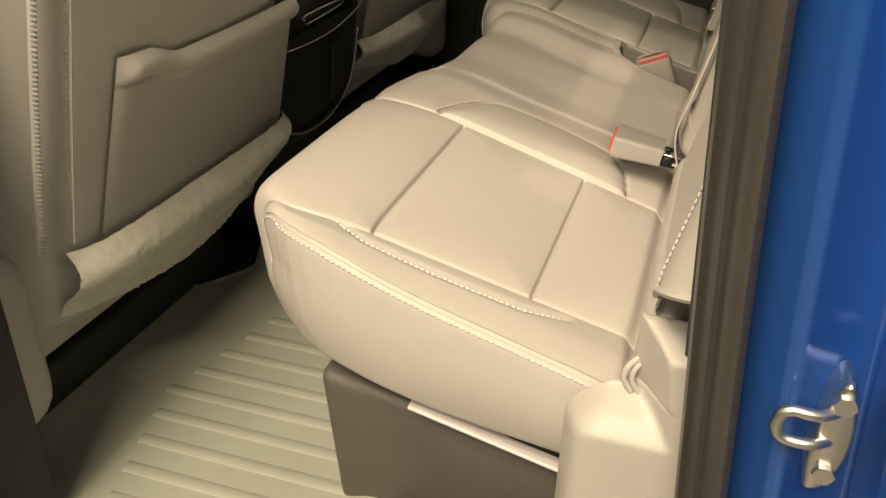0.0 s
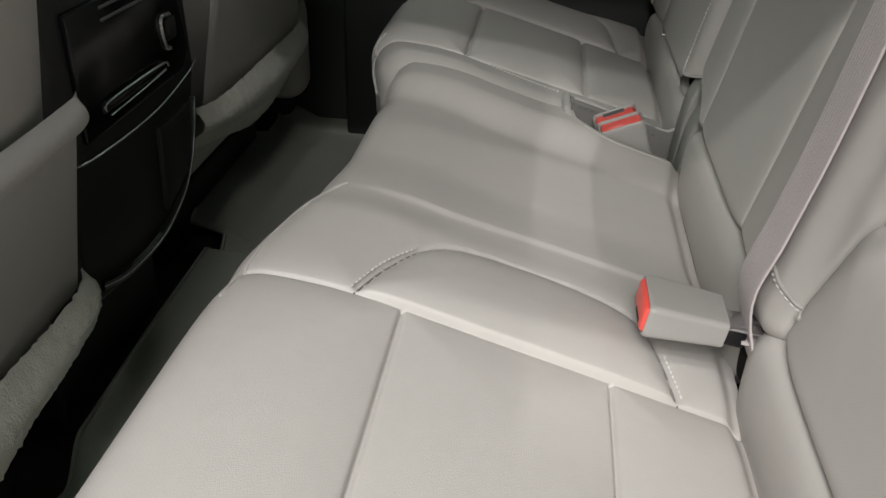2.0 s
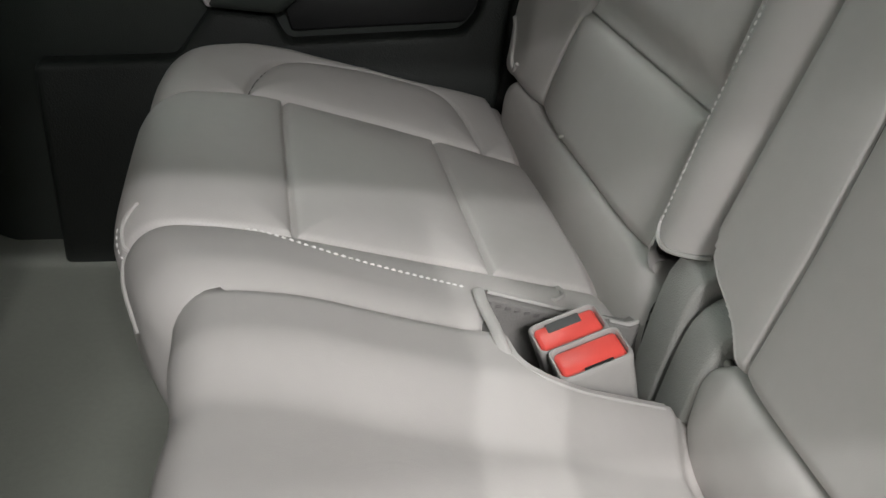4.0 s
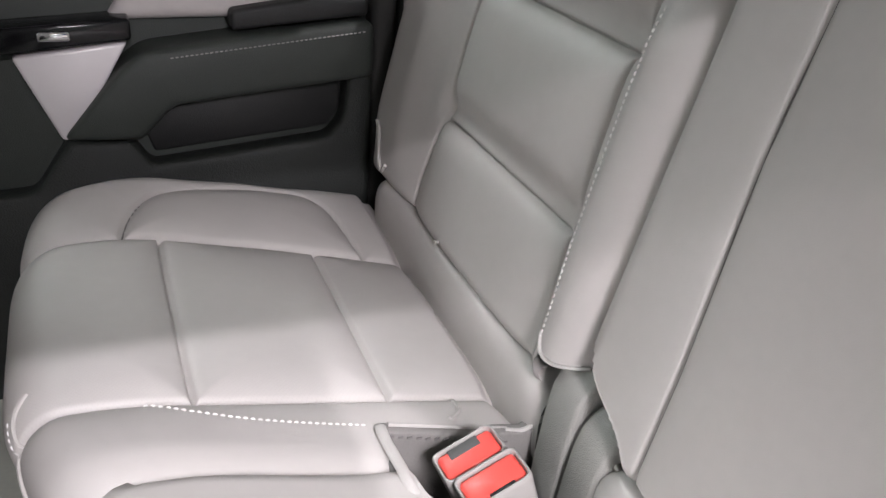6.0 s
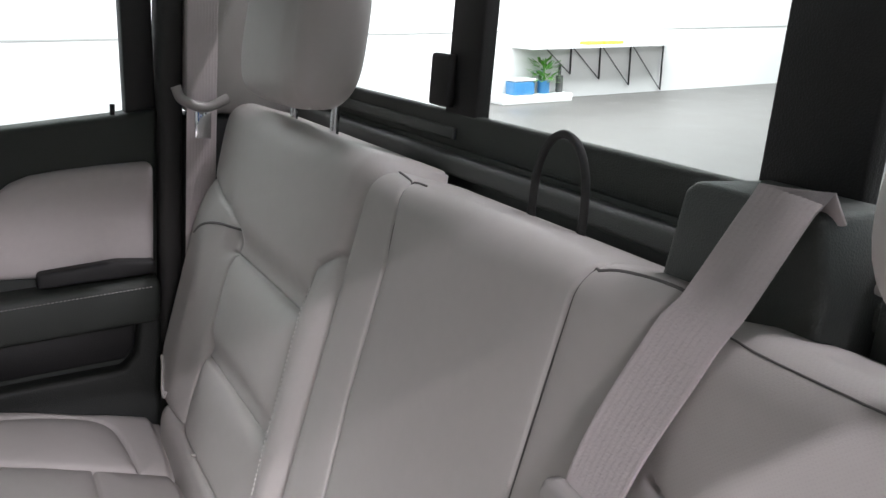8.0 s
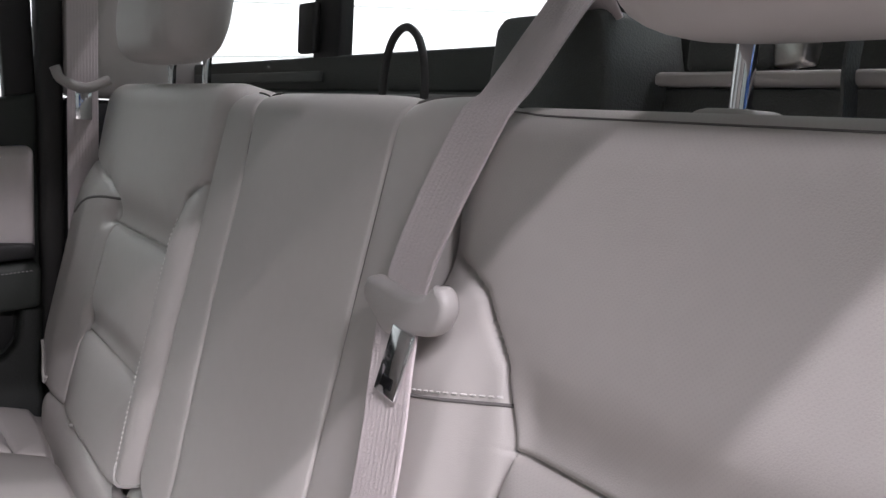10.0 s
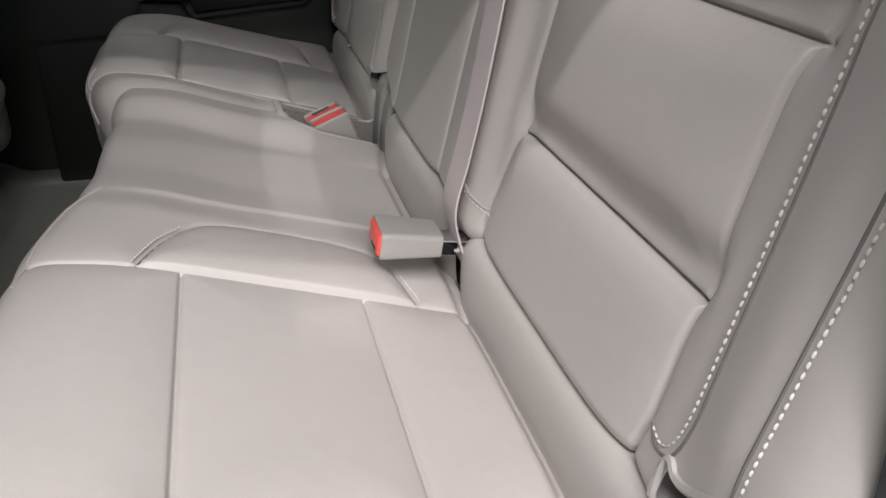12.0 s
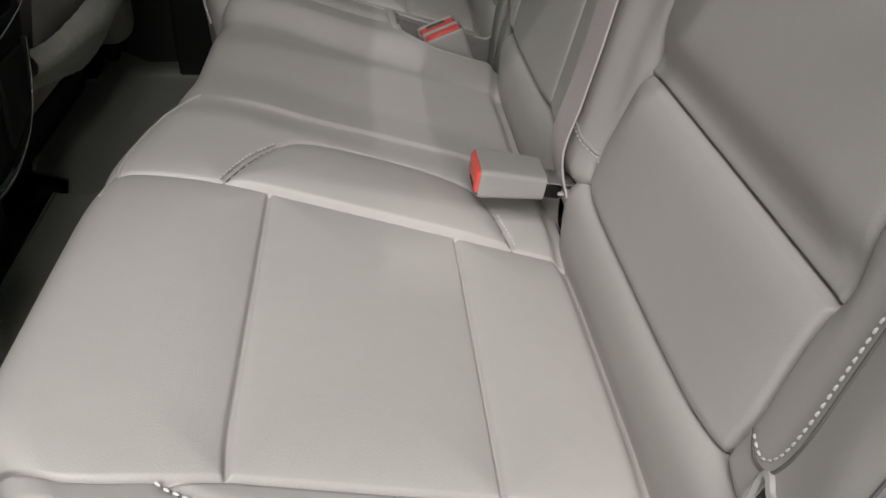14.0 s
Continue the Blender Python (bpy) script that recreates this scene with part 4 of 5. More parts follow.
for a, b in ((0.336, 0.80), (-0.139, 0.261), (-0.80, -0.226)):
    g = part("pane", rbox((0.351, a, 0.836), (0.355, b, 1.25), 0.0), PANE, win)
    g.visible_shadow = False

# ---- truck body round the open door ----
pillar = prism([(0.158, -0.785), (0.159, -0.802), (0.186, -0.831), (0.193, -0.833), (0.199, -0.826), (0.220, -0.810), (0.238, -0.803), (0.242, -0.862), (0.262, -0.884), (0.33, -0.905), (0.42, -0.905), (0.42, -0.785)], "z", -0.3, 1.292, 0.004, 3)
for v in pillar.verts:
    v.co.x -= 0.075 * (v.co.z - 0.26)
structure("door_pillar", pillar, BLUE, "blue painted pillar of the open doorway", "car body")
structure("door_seal", sweep([(0.160 - 0.075 * (z - 0.0) + 0.0012 * math.sin(9 * z), -0.800, z) for z in np.linspace(-0.3, 1.292, 40)], [(-0.013, -0.004), (-0.013, 0.006), (-0.011, 0.012), (-0.008, 0.009), (-0.005, 0.016), (-0.001, 0.022), (0.003, 0.019), (0.006, 0.028), (0.011, 0.036), (0.016, 0.039), (0.021, 0.034), (0.024, -0.012)], (0, -1, 0)), SEAL, "brownish black rubber seal round the doorway", "door seal")
structure("pillar_trim_near", sweep([(0.1505 - 0.075 * z, -0.792, z) for z in np.linspace(0.375, 1.29, 24)], [(-0.006, -0.006), (-0.006, 0.0), (-0.003, 0.003), (0.020, 0.003), (0.024, 0.0), (0.024, -0.006)], (0, -1, 0)), WOVEN, "charcoal woven trim along the doorway pillar", "pillar trim")
structure("front_pillar", rbox((-0.61, -0.86, -0.3), (-0.492, -0.78, 1.293), 0.015, 3), MATT_BLACK, "black trim of the pillar between the doors", "pillar trim")
structure("sill", rbox((-0.46, -0.90, -0.2), (0.2, -0.86, -0.01), 0.01), MATT_BLACK, "black door sill plate", "sill")
structure("roof_rail", rbox((-1.2, -0.815, 1.2945), (0.42, -0.787, 1.38), 0.003), BLUE, "blue roof rail above the doorway", "car body")
structure("far_roof_rail", rbox((-1.2, 0.787, 1.2945), (0.42, 0.90, 1.38), 0.015), BLUE, "blue roof rail above the far door", "car body")
# far pillar and far front door: lack of light put into a near-black colour
structure("far_middle_pillar", rbox((-0.80, 0.80, -0.05), (-0.62, 0.88, 1.292), 0.015), DOOR_LOW, "charcoal trim of the far middle pillar, darkened for shade", "pillar trim")
structure("front_door_far", rbox((-2.0, 0.83, -0.05), (-0.80, 0.88, 0.75), 0.01), DOOR_LOW, "charcoal far front door, darkened for shade", "car door")
structure("front_door_near", rbox((-2.0, -0.90, -0.05), (-0.56, -0.84, 0.75), 0.01), DOOR_DARK, "charcoal front door", "car door")
structure("dashboard", rbox((-2.0, -0.83, 0.1), (-1.6, 0.83, 0.72), 0.06, 4), CHARCOAL, "charcoal dashboard", "dashboard")

quarter = thing("quarter_trim", "light grey moulded plastic trim beside the seat", "trim panel", kind="structure")
# a moulded sheet: a block above, a rounded shoulder below, and a shallow recess between
qz, qu = np.meshgrid(np.r_[np.linspace(-0.12, 0.22, 40), np.linspace(0.222, 0.345, 110)], np.r_[np.linspace(0, 0.45, 90), np.linspace(0.46, 1, 20)], indexing="ij")
bend = np.clip((qz - 0.230) / 0.050, 0, 1)
left = 0.030 + 0.053 * bend ** 2
outer = -0.700 + 0 * qz
qx = left + qu * (0.25 - left)
# a faceted block above, a rounded shoulder in front and below, both chamfered to one outer face
inner = 0.077 + 0.15 * (0.343 - qz)
block = np.interp(qx - inner, (0, 0.017, 0.030), (0, 0.022, 0.042))
block = np.minimum(block, np.interp(qz, (0.330, 0.340, 0.350), (0.042, 0.024, 0.0)))
shoulder = np.interp(qz, (0.242, 0.256, 0.266, 0.271), (0.042, 0.030, 0.012, 0.0))
bulge = np.maximum(block, shoulder)
for _ in range(10):
    bulge[1:-1, 1:-1] = 0.2 * (bulge[1:-1, 1:-1] + bulge[:-2, 1:-1] + bulge[2:, 1:-1] + bulge[1:-1, :-2] + bulge[1:-1, 2:])
bulge *= 1 - np.exp(-((qx - left + 0.0008) / 0.010) ** 1.3) * smooth(0.30, 0.26, qz)
sheet = np.stack([qx, outer - bulge, qz], -1)
over = np.stack([np.repeat(sheet[-1:], 6, 0)[..., 0], sheet[-1, :, 1] + np.array([0.002, 0.004, 0.006, 0.008, 0.009, 0.010])[:, None], sheet[-1, :, 2] + np.array([0.001, 0.0015, 0.0015, 0.001, 0.0, -0.004])[:, None]], -1)
part("moulding", grid(np.concatenate([sheet, over])), TRIM, quarter)
loop = thing("cushion_strap_loop", "grey cloth loop at the rear end of the cushion", "strap")
for d, r in ((0.0, 0.0030), (0.0065, 0.0026)):
    part("strand", tube(spline([(0.088 + d, -0.698, 0.302), (0.078 + d, -0.704, 0.292), (0.076 + d, -0.706, 0.280), (0.083 + d, -0.706, 0.268), (0.080 + d, -0.705, 0.258)], 24), r, 8), VINYL, loop)

# striker
striker = thing("door_striker", "bright zinc door striker on the blue pillar", "striker", (0, 0, 0.011))
part("plate", prism(spline([(0.199, 0.315), (0.210, 0.318), (0.218, 0.34), (0.219, 0.365), (0.213, 0.396), (0.206, 0.399), (0.199, 0.375), (0.197, 0.34), (0.200, 0.315)], 28)[:-1].tolist(), "y", -0.842, -0.812, 0.003), STEEL, striker)
part("loop", tube(spline([(0.210, -0.836, 0.377), (0.196, -0.846, 0.377), (0.181, -0.846, 0.377), (0.175, -0.846, 0.372), (0.175, -0.846, 0.36), (0.181, -0.846, 0.355), (0.196, -0.846, 0.355), (0.210, -0.836, 0.355)], 40), 0.0038, 10, (0, 1, 0)), STEEL, striker)
for z in (0.332, 0.386):
    part("bolt", tube([(0.208, -0.846, z), (0.208, -0.838, z)], 0.007, 6), STEEL, striker)

# ---- under the seat ----
binbox = thing("under_seat_bin", "dark grey moulded storage bin under the seat", "storage bin", (0, 0, 0))
part("bin", prism([(-0.215, -0.02), (0.15, -0.02), (0.15, 0.10), (0.03, 0.122), (-0.10, 0.152), (-0.235, 0.172)], "y", -0.66, 0.6, 0.012, 3), BOX_DARK, binbox)
part("lip", prism([(-0.13, 0.160), (0.06, 0.118), (0.06, 0.122), (-0.13, 0.164)], "y", -0.672, -0.655, 0.001), SILVER, binbox, "thin bright lip")

# ---- floor mat ----
mat = thing("floor_mat", "grey ribbed rubber floor mat with raised lips", "floor mat")


def mat_height(x, y):
    """A tray: flat under the feet, rising over the tunnel and up to a lip along its front."""
    hump = 0.040 * smooth(0.25, 0.20, np.abs(y - 0.01)) * smooth(-0.42, -0.52, x)
    lip = 0.022 * smooth(-0.56, -0.62, x) * smooth(0.22, 0.30, np.abs(y - 0.01))
    sides = 0.03 * smooth(-0.79, -0.845, y) + 0.02 * smooth(0.78, 0.83, y)
    heel = 0.012 * smooth(-0.22, -0.17, x)
    return hump + lip + sides + heel


MAT_FRONT = [(-0.845, -0.60), (-0.66, -0.62), (-0.45, -0.665), (-0.385, -0.67), (-0.352, -0.60), (-0.245, -0.565), (0.0, -0.577), (0.222, -0.582), (0.252, -0.578), (0.314, -0.592), (0.318, -0.65), (0.43, -0.68), (0.705, -0.70), (0.712, -0.645), (0.83, -0.65)]


def mat_front(y):
    """How far forward the mat reaches: notched for the console foot and the seat rails."""
    return np.interp(y, *zip(*MAT_FRONT))


ku, kv = np.meshgrid(np.linspace(0, 1, 90), np.linspace(-0.845, 0.83, 340), indexing="ij")
front = mat_front(kv)
mx = front + ku * (-0.15 - front)
top = np.stack([mx, kv, mat_height(mx, kv)], -1)
part("tray", grid(top), MAT, mat)
rim = np.stack([front[0], kv[0], mat_height(mx[0], kv[0])], -1)
part("rim", tube(rim[::2], 0.0032, 6), MAT, mat)
for y0, count in ((-0.747, 11),):
    for i in range(count):
        y = y0 + 0.047 * i
        xs = np.linspace(-0.51 + 0.012 * abs(i - 4), -0.19, 30)
        part("rib", sweep([(x, y + 0.02 * (x + 0.35), float(mat_height(x, y)) + 0.0004) for x in xs], [(-0.010, -0.001), (-0.007, 0.0010), (0.007, 0.0010), (0.010, -0.001)]), MAT, mat)
structure("console_foot", rbox((-0.64, 0.245, -0.02), (-0.60, 0.30, 0.012), 0.008, 3), MATT_BLACK, "black foot of the console", "bracket")


# ---- front seats ----
def front_seat(x, y0, y1, label, outer, raised=0.0):
    ob = thing("front_seat", label, "car seat", (x, (y0 + y1) / 2, 0), "front seats")
    w = (y1 - y0) / 2
    lean = 0.20

    def back_x(z):
        return lean * (z - 0.27)
    u, v = np.meshgrid(np.linspace(0.18, 1.0, 50), np.linspace(-1, 1, 60), indexing="ij")
    narrow = 1 - 0.10 * smooth(0.3, 1.0, u)
    edge = np.abs(v) ** 6
    px = back_x(u) - 0.05 * edge + 0.012 * (1 - v ** 2)
    face = grid(np.stack([px, v * w * narrow, u], -1))
    part("back_panel", face, LEATHER, ob)
    part("backrest", prism([(-w * 0.99, 0.12), (w * 0.99, 0.12), (w * 0.9, 1.0), (-w * 0.9, 1.0)], "x", -0.14, -0.05, 0.03, 4), LEATHER, ob)
    px = lambda yy, z: back_x(z) + 0.012 * (1 - (yy / w) ** 2)
    rows = []
    for s in np.linspace(0, 1, 26):
        row = []
        for k in np.linspace(-0.80, 0.98, 110):
            tip = abs((k - 0.09) / 0.89)
            row.append((back_x(0.27) + 0.018 - 0.022 * tip ** 8 - 0.02 * s ** 2 + 0.017 * math.sin(math.pi * min(s * 1.3, 1)), -outer * (k - 0.03 * s * float(smooth(-0.6, -0.8, k))) * w * 0.99, 0.272 - s * (0.092 + 0.016 * math.cos(3 * k) - 0.012 * float(smooth(0.2, 0.9, k)))))
        rows.append(row if outer < 0 else row[::-1])
    flap = np.array(rows)
    fuzz = random.Random(5)
    flap[..., 0] += np.array([[fuzz.uniform(0, 0.0025) for _ in row] for row in rows])
    flap[-1, :, 2] += np.array([fuzz.uniform(-0.0014, 0.0012) for _ in rows[0]])
    part("felt_flap", grid(flap), CARPET, ob, "pale felt flap")
    part("seat_base", rbox((-0.6, -w * 0.95, 0.10), (-0.09, w * 0.95, 0.30), 0.04, 4), MATT_BLACK, ob)
    part("seat_side", rbox((-0.6, outer * w * 1.08 - 0.05, 0.08), (-0.01, outer * w * 1.08 + 0.05, 0.30), 0.045, 5), LEATHER, ob)
    part("seat_frame", rbox((-0.55, -w * 0.8, -0.02), (-0.10, w * 0.8, 0.08), 0.01), MATT_BLACK, ob)
    # map pocket: a sewn panel with a padded top band
    def pocket_top(t):
        return float(0.452 + raised + 0.016 * smooth(-0.18, -0.42, t))
    rows = []
    for q in np.linspace(0, 1, 60):
        row = []
        for k in np.linspace(0, 1, 60):
            t = -0.66 + 0.10 * q + k * (1.59 - 0.10 * q)
            top = pocket_top(t)
            z = 0.262 + q * (top - 0.262)
            deep = min(1, max(0, (z - top + 0.032) / 0.032))
            edge = float(smooth(0, 0.03, k) * smooth(1, 0.96, k))
            row.append((px(t * w, z) + 0.002 + edge * (0.004 + 0.006 * q * (deep == 0) + 0.014 * math.sin(math.pi * deep) ** 0.7 - 0.004 * math.exp(-(deep / 0.08) ** 2)), -outer * t * w * 0.97, z))
        rows.append(row)
    part("map_pocket", grid(np.array(rows)), LEATHER, ob, "sewn map pocket with padded band")
    def side_line(f, z):
        return (px(0.9 * w, z) + 0.016 - 0.05 * f ** 6, outer * f * w * (1 - 0.10 * float(smooth(0.3, 1.0, z))), z)
    heights = np.linspace(0.285, 0.98, 60)
    part("zip_tape", tube([side_line(0.90, z) for z in heights], 0.004, 8, (1, 0, 0)), VINYL, ob)
    part("zip", stitches([tuple(np.array(side_line(0.905, z)) + (0.004, 0, 0)) for z in heights], (1, 0, 0), length=0.0032, gap=0.0014, r=0.0028), BUCKLE, ob)
    part("stitching", stitches([side_line(0.80, z) for z in heights], (1, 0, 0), r=0.0009), GROOVE, ob)
    part("seam", tube([tuple(np.array(side_line(0.78, z)) + (-0.001, 0, 0)) for z in heights], 0.0016, 6, (1, 0, 0)), LEATHER, ob)
    return ob


front_seat(-0.505, -0.740, -0.205, "light grey leather driver seat with map pocket, seen from behind", -1)
front_seat(-0.562, 0.185, 0.755, "light grey leather front passenger seat, seen from behind", 1, 0.07)

# ---- center console ----
console = thing("center_console", "black center console with vents and an open rear bin", "console", (0, 0, 0))
part("body", prism([(-0.165, 0.185), (-0.09, 0.175), (-0.01, 0.172), (0.05, 0.188), (0.092, 0.214), (0.122, 0.254), (0.142, 0.31), (0.158, 0.35), (0.15, 0.52), (-0.15, 0.52), (-0.165, 0.30)], "x", -1.2, -0.538, 0.008, 3), MATT_BLACK, console)
FX = -0.533


def face_line(name, line, r, material, label="", smoothly=True, x=FX):
    pts = [(x, y, z) for y, z in line]
    return part(name, tube(spline(pts, 60) if smoothly else pts, r, 8), material, console, label)


face_line("bright_line", [(-0.165, 0.348), (-0.127, 0.338), (-0.035, 0.333), (0.045, 0.335), (0.128, 0.348), (0.15, 0.356)], 0.0015, CHROME, "thin bright trim line")
part("upper_panel", prism([(-0.12, 0.352), (0.11, 0.355), (0.135, 0.375), (0.112, 0.48), (-0.12, 0.48)], "x", -0.54, FX + 0.002, 0.004, 3), BLACK, console)
part("tray", rbox((-0.54, -0.088, 0.372), (FX + 0.006, 0.060, 0.384), 0.004, 3), BLACK, console)
face_line("tray_edge", [(-0.086, 0.376), (-0.08, 0.383), (-0.01, 0.384), (0.055, 0.382), (0.063, 0.376)], 0.0013, CHROME, x=FX + 0.006)
face_line("tray_edge", [(-0.078, 0.369), (0.0, 0.371), (0.056, 0.374)], 0.0011, CHROME, x=FX + 0.006)
face_line("latch", [(0.088, 0.429), (0.068, 0.43), (0.064, 0.42), (0.071, 0.396), (0.08, 0.392)], 0.0028, CHROME, "chrome latch", x=FX + 0.003)
part("latch_button", rbox((FX, 0.074, 0.40), (FX + 0.006, 0.10, 0.426), 0.004, 3), MATT_BLACK, console)
for z in (0.458, 0.470):
    part("vent_slat", rbox((FX, -0.06, z), (FX + 0.004, 0.07, z + 0.003), 0.001), CHARCOAL, console)
# the open bin below: a rim round a hollow with a grey inner side
RIM = [(0.13, 0.315), (0.112, 0.262), (0.085, 0.225), (0.05, 0.203), (-0.01, 0.187), (-0.09, 0.190), (-0.145, 0.205)]
part("bin_rim", sweep(spline([(FX, y, z) for y, z in RIM], 50), [(-0.006, -0.002), (-0.004, 0.002), (0.004, 0.002), (0.006, -0.002)], (1, 0, 0)), BLACK, console)
face_line("rim_edge", RIM, 0.0010, CHROME, x=FX + 0.002)
part("bin_side", prism([(0.02, 0.21), (0.085, 0.232), (0.112, 0.275), (0.118, 0.312), (0.03, 0.312)], "x", -0.545, FX + 0.0015, 0.002), MATT_BLACK, console, "dark inner side of the bin")
part("lower_skirt", prism([(-0.165, 0.02), (0.085, 0.02), (0.10, 0.21), (-0.165, 0.21)], "x", -1.0, -0.60, 0.008, 3), MATT_BLACK, console)

# ---- belts and buckles ----
def buckle(m, label, group="", length=0.05, proud=0.0, slot=(-0.016, 0.006, -0.0108, -0.0062), slot_material=None):
    ob = thing("belt_buckle", label, "belt buckle", group=group)
    ob.matrix_world = LEVEL @ m
    outer = [(length, 0.0255, 0.0140), (-0.040, 0.0285, 0.0168), (-0.048, 0.0290, 0.0172), (-0.0515, 0.0287, 0.0169), (-0.053, 0.0278, 0.0160)]
    inner = [(-0.053, 0.0268, 0.0150), (-0.052, 0.0262, 0.0144), (-0.044, 0.0254, 0.0136)]
    turns = [(sy, sz, q) for sy, sz, start in ((1, 1, 0), (-1, 1, 1), (-1, -1, 2), (1, -1, 3)) for q in np.linspace(start, start + 1, 6) * math.pi / 2]
    rows = [[(x, sy * (hy - 0.006) + 0.006 * math.cos(q), sz * (hz - 0.006) + 0.006 * math.sin(q)) for sy, sz, q in turns] for x, hy, hz in outer + inner]
    rows = [row + row[:1] for row in rows]
    body = grid(np.array(rows))
    bmesh.ops.remove_doubles(body, verts=body.verts[:], dist=1e-5)
    bmesh.ops.contextual_create(body, geom=[e for e in body.edges if e.is_boundary and e.verts[0].co.x > 0])
    bmesh.ops.recalc_face_normals(body, faces=body.faces[:])
    part("housing", body, BUCKLE, ob)
    part("button", rbox((-0.0512 - proud, -0.0252, -0.0134), (-0.044, 0.0252, 0.0134), 0.0036, 2), RED, ob, "red release button")
    part("slot", rbox((-0.0516 - proud, slot[0], slot[2]), (-0.046, slot[1], slot[3]), 0.0008), slot_material or MATT_BLACK, ob)
    return ob


buckle(pose(0.048, -0.247, 0.304, 0, 8, 0) @ Matrix.Diagonal((0.95, 0.95, 0.86, 1)), "grey seat belt buckle with a red button lying on the cushion", length=0.014, proud=0.005)
SLOTS = (((-0.015, 0.013, -0.0132, -0.0030), BIN_GREY), ((-0.009, 0.014, 0.0108, 0.0134), MATT_BLACK))
for (cx, cy, cz), (slot, slot_material) in zip(((0.0, 0.214, 0.297), (0.005, 0.180, 0.300)), SLOTS):
    n = Vector((-0.37, -0.06, 0.93)).normalized()
    ex, ey = -n, Vector((0.93, 0.05, 0.37)).normalized()
    ez = ex.cross(ey)
    m = Matrix((ex, ey, ez)).transposed().to_4x4()
    m.translation = Vector((cx, cy, cz)) - n * 0.05
    buckle(m, "grey seat belt buckle with a red button in the gap", "standing buckles", slot=slot, slot_material=slot_material)
strap = bpy.data.objects["belt_buckle"]
part("stalk", sweep(spline([(0.030, 0, -0.006), (0.07, 0.0, -0.004), (0.10, 0.002, -0.02)], 12), [(-0.02, -0.0015), (0.02, -0.0015), (0.02, 0.0015), (-0.02, 0.0015)]), WEB, strap)

anchor = part("anchor", rbox((0.013, -0.018, -0.014), (0.034, 0.018, 0.003), 0.003), BLACK, strap)
part("anchor_plate", rbox((0.012, -0.020, 0.0045), (0.045, 0.010, 0.0075), 0.0012), CHROME, strap, "bright metal anchor plate")

belt = thing("center_seat_belt", "grey center seat belt with a chrome tongue hanging over the backrest", "seat belt")
WEBS = [(-0.0235, -0.0008), (0.0235, -0.0008)] + [(0.0235 - 0.047 * i / 30, 0.0008 + (0.0005 if i % 3 else 0.0)) for i in range(31)]
part("webbing", sweep(spline([(0.275, -0.240, 0.835), (0.262, -0.236, 0.853), (0.25, -0.236, 0.846), (0.205, -0.238, 0.79), (0.184, -0.236, 0.765), (0.150, -0.218, 0.665), (0.122, -0.240, 0.56), (0.102, -0.246, 0.46), (0.086, -0.249, 0.39), (0.074, -0.250, 0.335), (0.09, -0.25, 0.27)], 70), WEBS, (-1, 0, 0.2)), WEB, belt)
part("tongue_grip", prism(spline([(-0.183, 0.655), (-0.190, 0.665), (-0.205, 0.664), (-0.230, 0.661), (-0.254, 0.664), (-0.266, 0.673), (-0.276, 0.668), (-0.278, 0.656), (-0.266, 0.642), (-0.240, 0.636), (-0.213, 0.631), (-0.198, 0.640), (-0.186, 0.648), (-0.183, 0.655)], 52)[:-1].tolist(), "x", 0.136, 0.150, 0.005, 3), BUCKLE, belt)
TONGUE = Matrix.Translation((0.131, -0.236, 0.614)) @ Matrix.Rotation(0.225, 4, "Y") @ Matrix.Rotation(0.10, 4, "X")
tongue = rbox((-0.0015, -0.0125, -0.017), (0.0015, 0.0125, 0.026), 0.001)
bmesh.ops.transform(tongue, matrix=TONGUE, verts=tongue.verts[:])
plate = part("tongue", tongue, CHROME, belt, "chrome belt tongue")
hole = rbox((-0.0020, -0.006, -0.012), (-0.0012, 0.006, -0.005), 0.0)
bmesh.ops.transform(hole, matrix=TONGUE, verts=hole.verts[:])
part("slot", hole, BLACK, plate)

structure("belt_housing", prism([(-0.268, 0.60), (-0.125, 0.60), (-0.132, 0.74), (-0.146, 0.838), (-0.154, 0.846), (-0.256, 0.846), (-0.268, 0.80)], "x", 0.262, 0.343, 0.006, 3), CHARCOAL, "black belt reel housing on the rear wall", "belt housing")
wire = thing("strap_loop", "black wire strap loop behind the backrest", "strap loop")
part("loop", tube(spline([(0.29, 0.06, 0.72), (0.29, 0.062, 0.80), (0.29, 0.05, 0.838), (0.29, 0.025, 0.852), (0.29, 0.0, 0.838), (0.29, -0.012, 0.80), (0.29, -0.01, 0.72)], 50), 0.004, 8, (1, 0, 0)), RUBBER, wire)

fbelt = thing("outer_seat_belt", "grey outer seat belt with its tongue resting on the pillar", "seat belt")
part("webbing", sweep([(0.16 + 0.0 * i, 0.785, 1.18 - 0.06 * i) for i in range(14)], WEBS, (0, -1, 0)), WEB, fbelt)
part("tongue_grip", tube(spline([(0.115, 0.765, 0.815), (0.125, 0.762, 0.795), (0.16, 0.76, 0.785), (0.195, 0.762, 0.80)], 20), 0.008, 8), BUCKLE, fbelt)
part("tongue", rbox((0.145, 0.765, 0.735), (0.17, 0.769, 0.78), 0.001), CHROME, fbelt, "chrome belt tongue")

# ---- outside ----
GROUND = Matrix()
structure("ground", rbox((-16, -16, -0.80), (20, 11, -0.75), 0), CONCRETE, "polished concrete showroom floor", "floor", GROUND)
structure("wall_east", rbox((-16, 10.85, -0.75), (20, 10.95, 5.0), 0), WALL, "white showroom wall", "wall", GROUND)
structure("wall_south", rbox((20.0, -16, -0.75), (20.1, 10.95, 5.0), 0), WALL, "white showroom wall", "wall", GROUND)

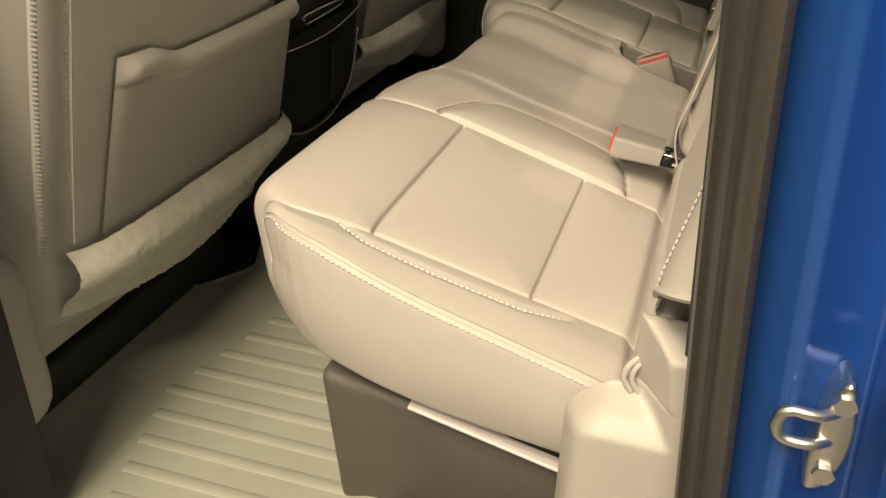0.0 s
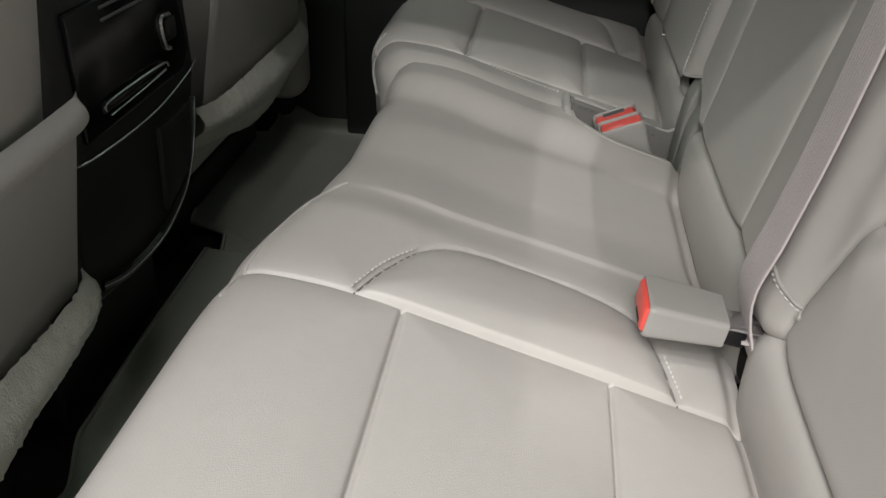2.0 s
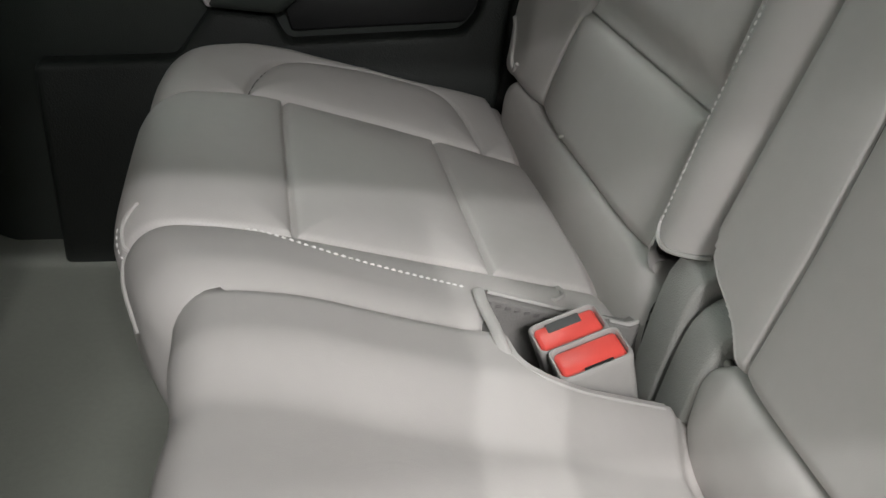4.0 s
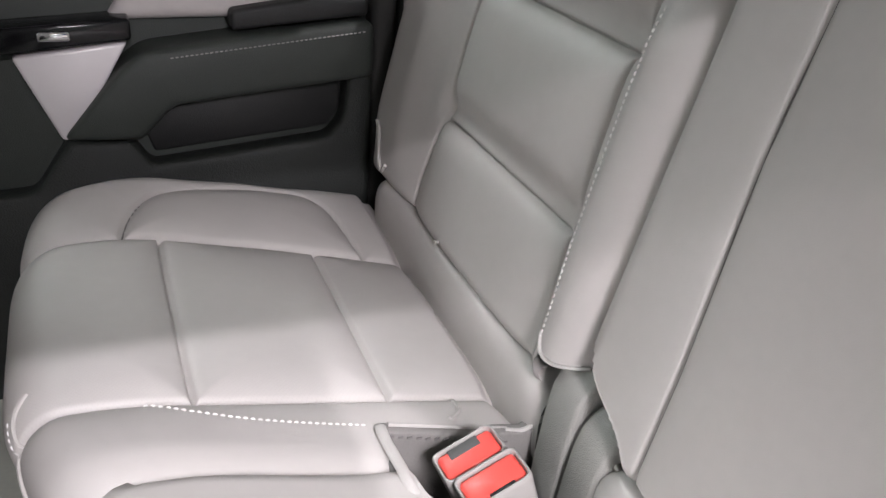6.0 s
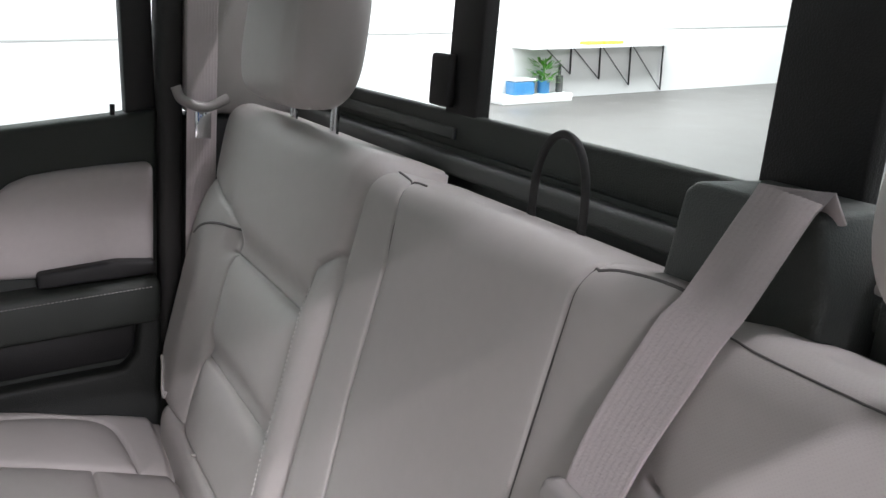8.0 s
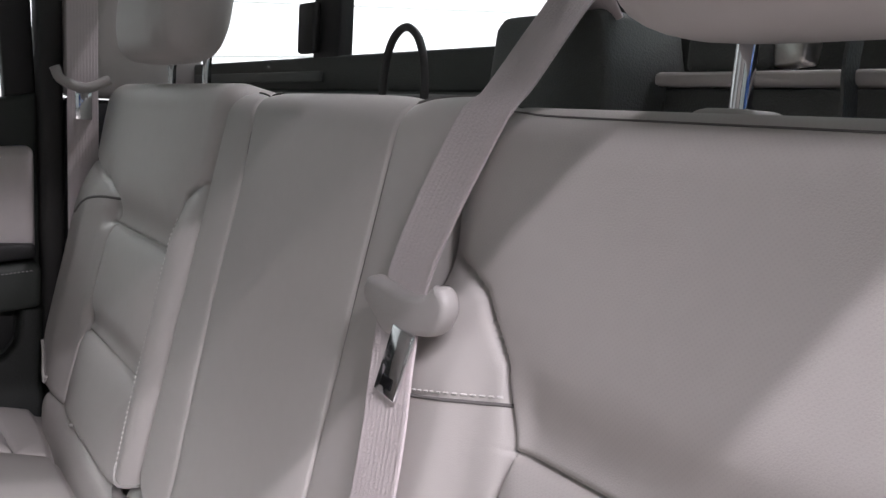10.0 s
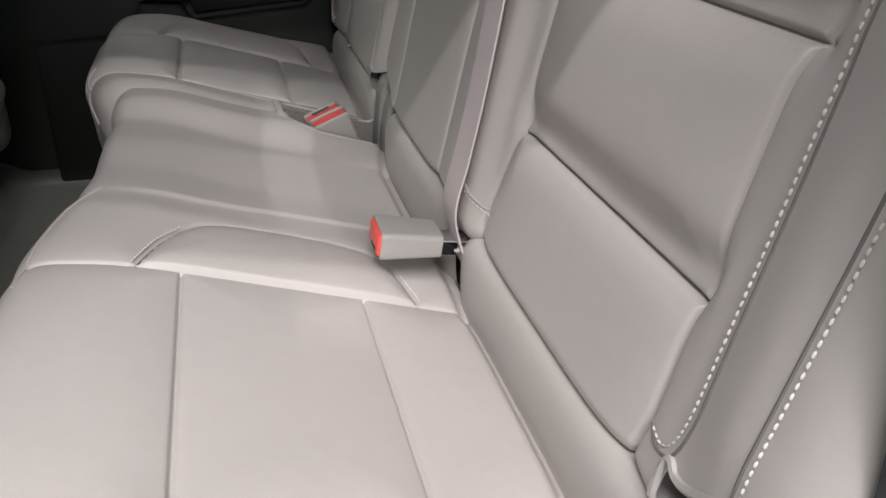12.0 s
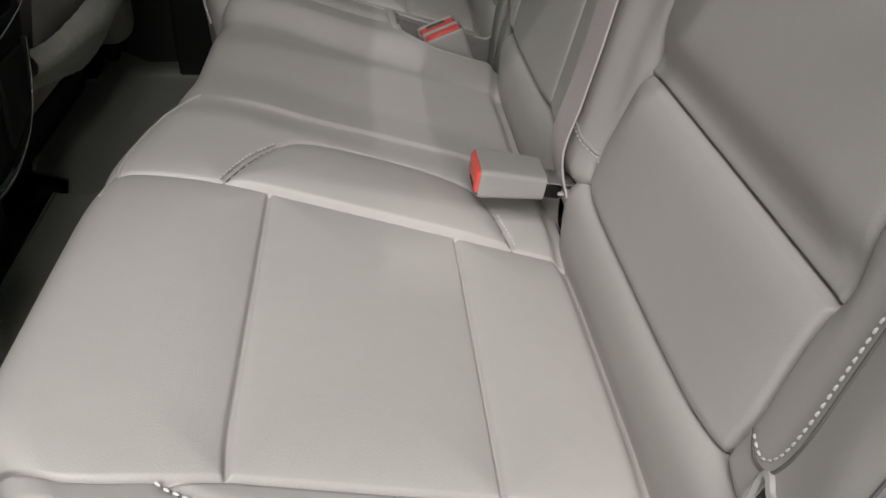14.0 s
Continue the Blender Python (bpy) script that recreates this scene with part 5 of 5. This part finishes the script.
bed = thing("bed_cover", "flat dark grey vinyl cover over the truck bed", "bed cover")
part("cover", rbox((0.45, -0.91, 0.56), (2.32, 0.91, 0.585), 0.006), COVER, bed)
structure("bed_side", rbox((0.43, 0.80, -0.2), (2.3, 0.90, 0.558), 0.02), BLUE, "blue side of the truck bed", "car body")
structure("bed_side_near", rbox((0.43, -0.90, -0.2), (2.3, -0.80, 0.558), 0.02), BLUE, "blue side of the truck bed", "car body")

# ---- showroom seen through the rear window ----
shelf = thing("wall_shelf", "white wall shelf on black triangular metal brackets", "shelf", (0, 10.4, 0), set_down=GROUND)
part("shelf_board", rbox((7.6, -0.15, 0.10), (10.92, 0.435, 0.14), 0.005), WALL, shelf)
FEET = ((8.77, -0.36), (9.40, -0.47), (10.08, -0.60), (10.84, -0.72))
for (x, low), (before, _) in zip(FEET, ((8.2, 0),) + FEET[:-1]):
    part("upright", tube([(x, 0.40, low), (x, 0.40, 0.10)], 0.017, 6), MATT_BLACK, shelf)
    part("brace", tube([(before + 0.03, 0.40, 0.09), (x - 0.02, 0.40, low + 0.02)], 0.010, 6, (0, 1, 0)), BIN_GREY, shelf)
for x, wide in ((8.95, 0.16), (9.35, 0.2)):
    folder = thing("folder", "small yellow folder lying on the wall shelf", "folder", (x, 10.5, 0.14), "folders on the shelf", set_down=GROUND)
    part("cover", rbox((-wide, -0.11, 0.0), (wide, 0.11, 0.05), 0.006), YELLOW, folder)
ledge = thing("low_ledge", "low white ledge along the showroom wall", "ledge", (7.9, 10.6, -0.75), set_down=GROUND)
part("top", rbox((-0.75, -0.22, 0.0), (0.62, 0.235, 0.13), 0.01), WALL, ledge)
crate = thing("storage_box", "pale blue plastic box on the low ledge", "box", (7.62, 10.6, -0.62), set_down=GROUND)
part("box", rbox((-0.2, -0.14, 0.0), (0.2, 0.14, 0.22), 0.03, 3), POT, crate)
part("lid", rbox((-0.21, -0.15, 0.221), (0.21, 0.15, 0.26), 0.01), WALL, crate)
bottle = thing("bottle", "dark glass bottle standing on the low ledge", "bottle", (8.4, 10.6, -0.62), set_down=GROUND)
part("body", sweep([(0, 0, 0), (0, 0, 0.27)], ring(0.06, 16), (1, 0, 0)), BIN_GREY, bottle)
part("neck", sweep([(0, 0, 0.27), (0, 0, 0.45)], ring(0.024, 12), (1, 0, 0)), BIN_GREY, bottle)
plant = thing("potted_plant", "leafy green plant in a blue pot on the low ledge", "plant", (8.08, 10.6, -0.62), set_down=GROUND)
part("pot", sweep([(0, 0, 0), (0, 0, 0.12), (0, 0, 0.2)], ring(0.10, 20), (1, 0, 0)), POT, plant)
sprout = random.Random(11)
verts, faces = [], []
for i in range(90):
    ang, reach, high = sprout.uniform(0, 6.28), sprout.uniform(0.08, 0.36), sprout.uniform(0.25, 0.72)
    c, d = Vector((0.5 * reach * math.cos(ang), 0.5 * reach * math.sin(ang), high * 0.7)), Vector((math.cos(ang), math.sin(ang), sprout.uniform(-0.3, 0.7))).normalized()
    side = d.cross(Vector((0, 0, 1))).normalized() * 0.03
    n = len(verts)
    verts += [c, c + d * 0.08 + side, c + d * 0.2, c + d * 0.08 - side]
    faces.append([n, n + 1, n + 2, n + 3])
part("leaves", raw(verts, faces), LEAF, plant)
for k in range(4):
    part("stem", tube([(0, 0, 0.22), (0.03 * math.cos(k * 1.6), 0.03 * math.sin(k * 1.6), 0.55)], 0.006, 5), LEAF, plant)
for z in (0.35, 1.1, 1.85, 2.6):
    structure("wall_joint", rbox((-16, 10.838, z), (20, 10.849, z + 0.02), 0), CHARCOAL_LINE, "thin grey joint line in the white wall", "wall joint", GROUND)
structure("wall_west", rbox((-16, -16.1, -0.75), (20, -16, 5.0), 0), WALL, "white showroom wall", "wall", GROUND)
structure("wall_north", rbox((-16.1, -16, -0.75), (-16, 10.95, 5.0), 0), WALL, "white showroom wall", "wall", GROUND)
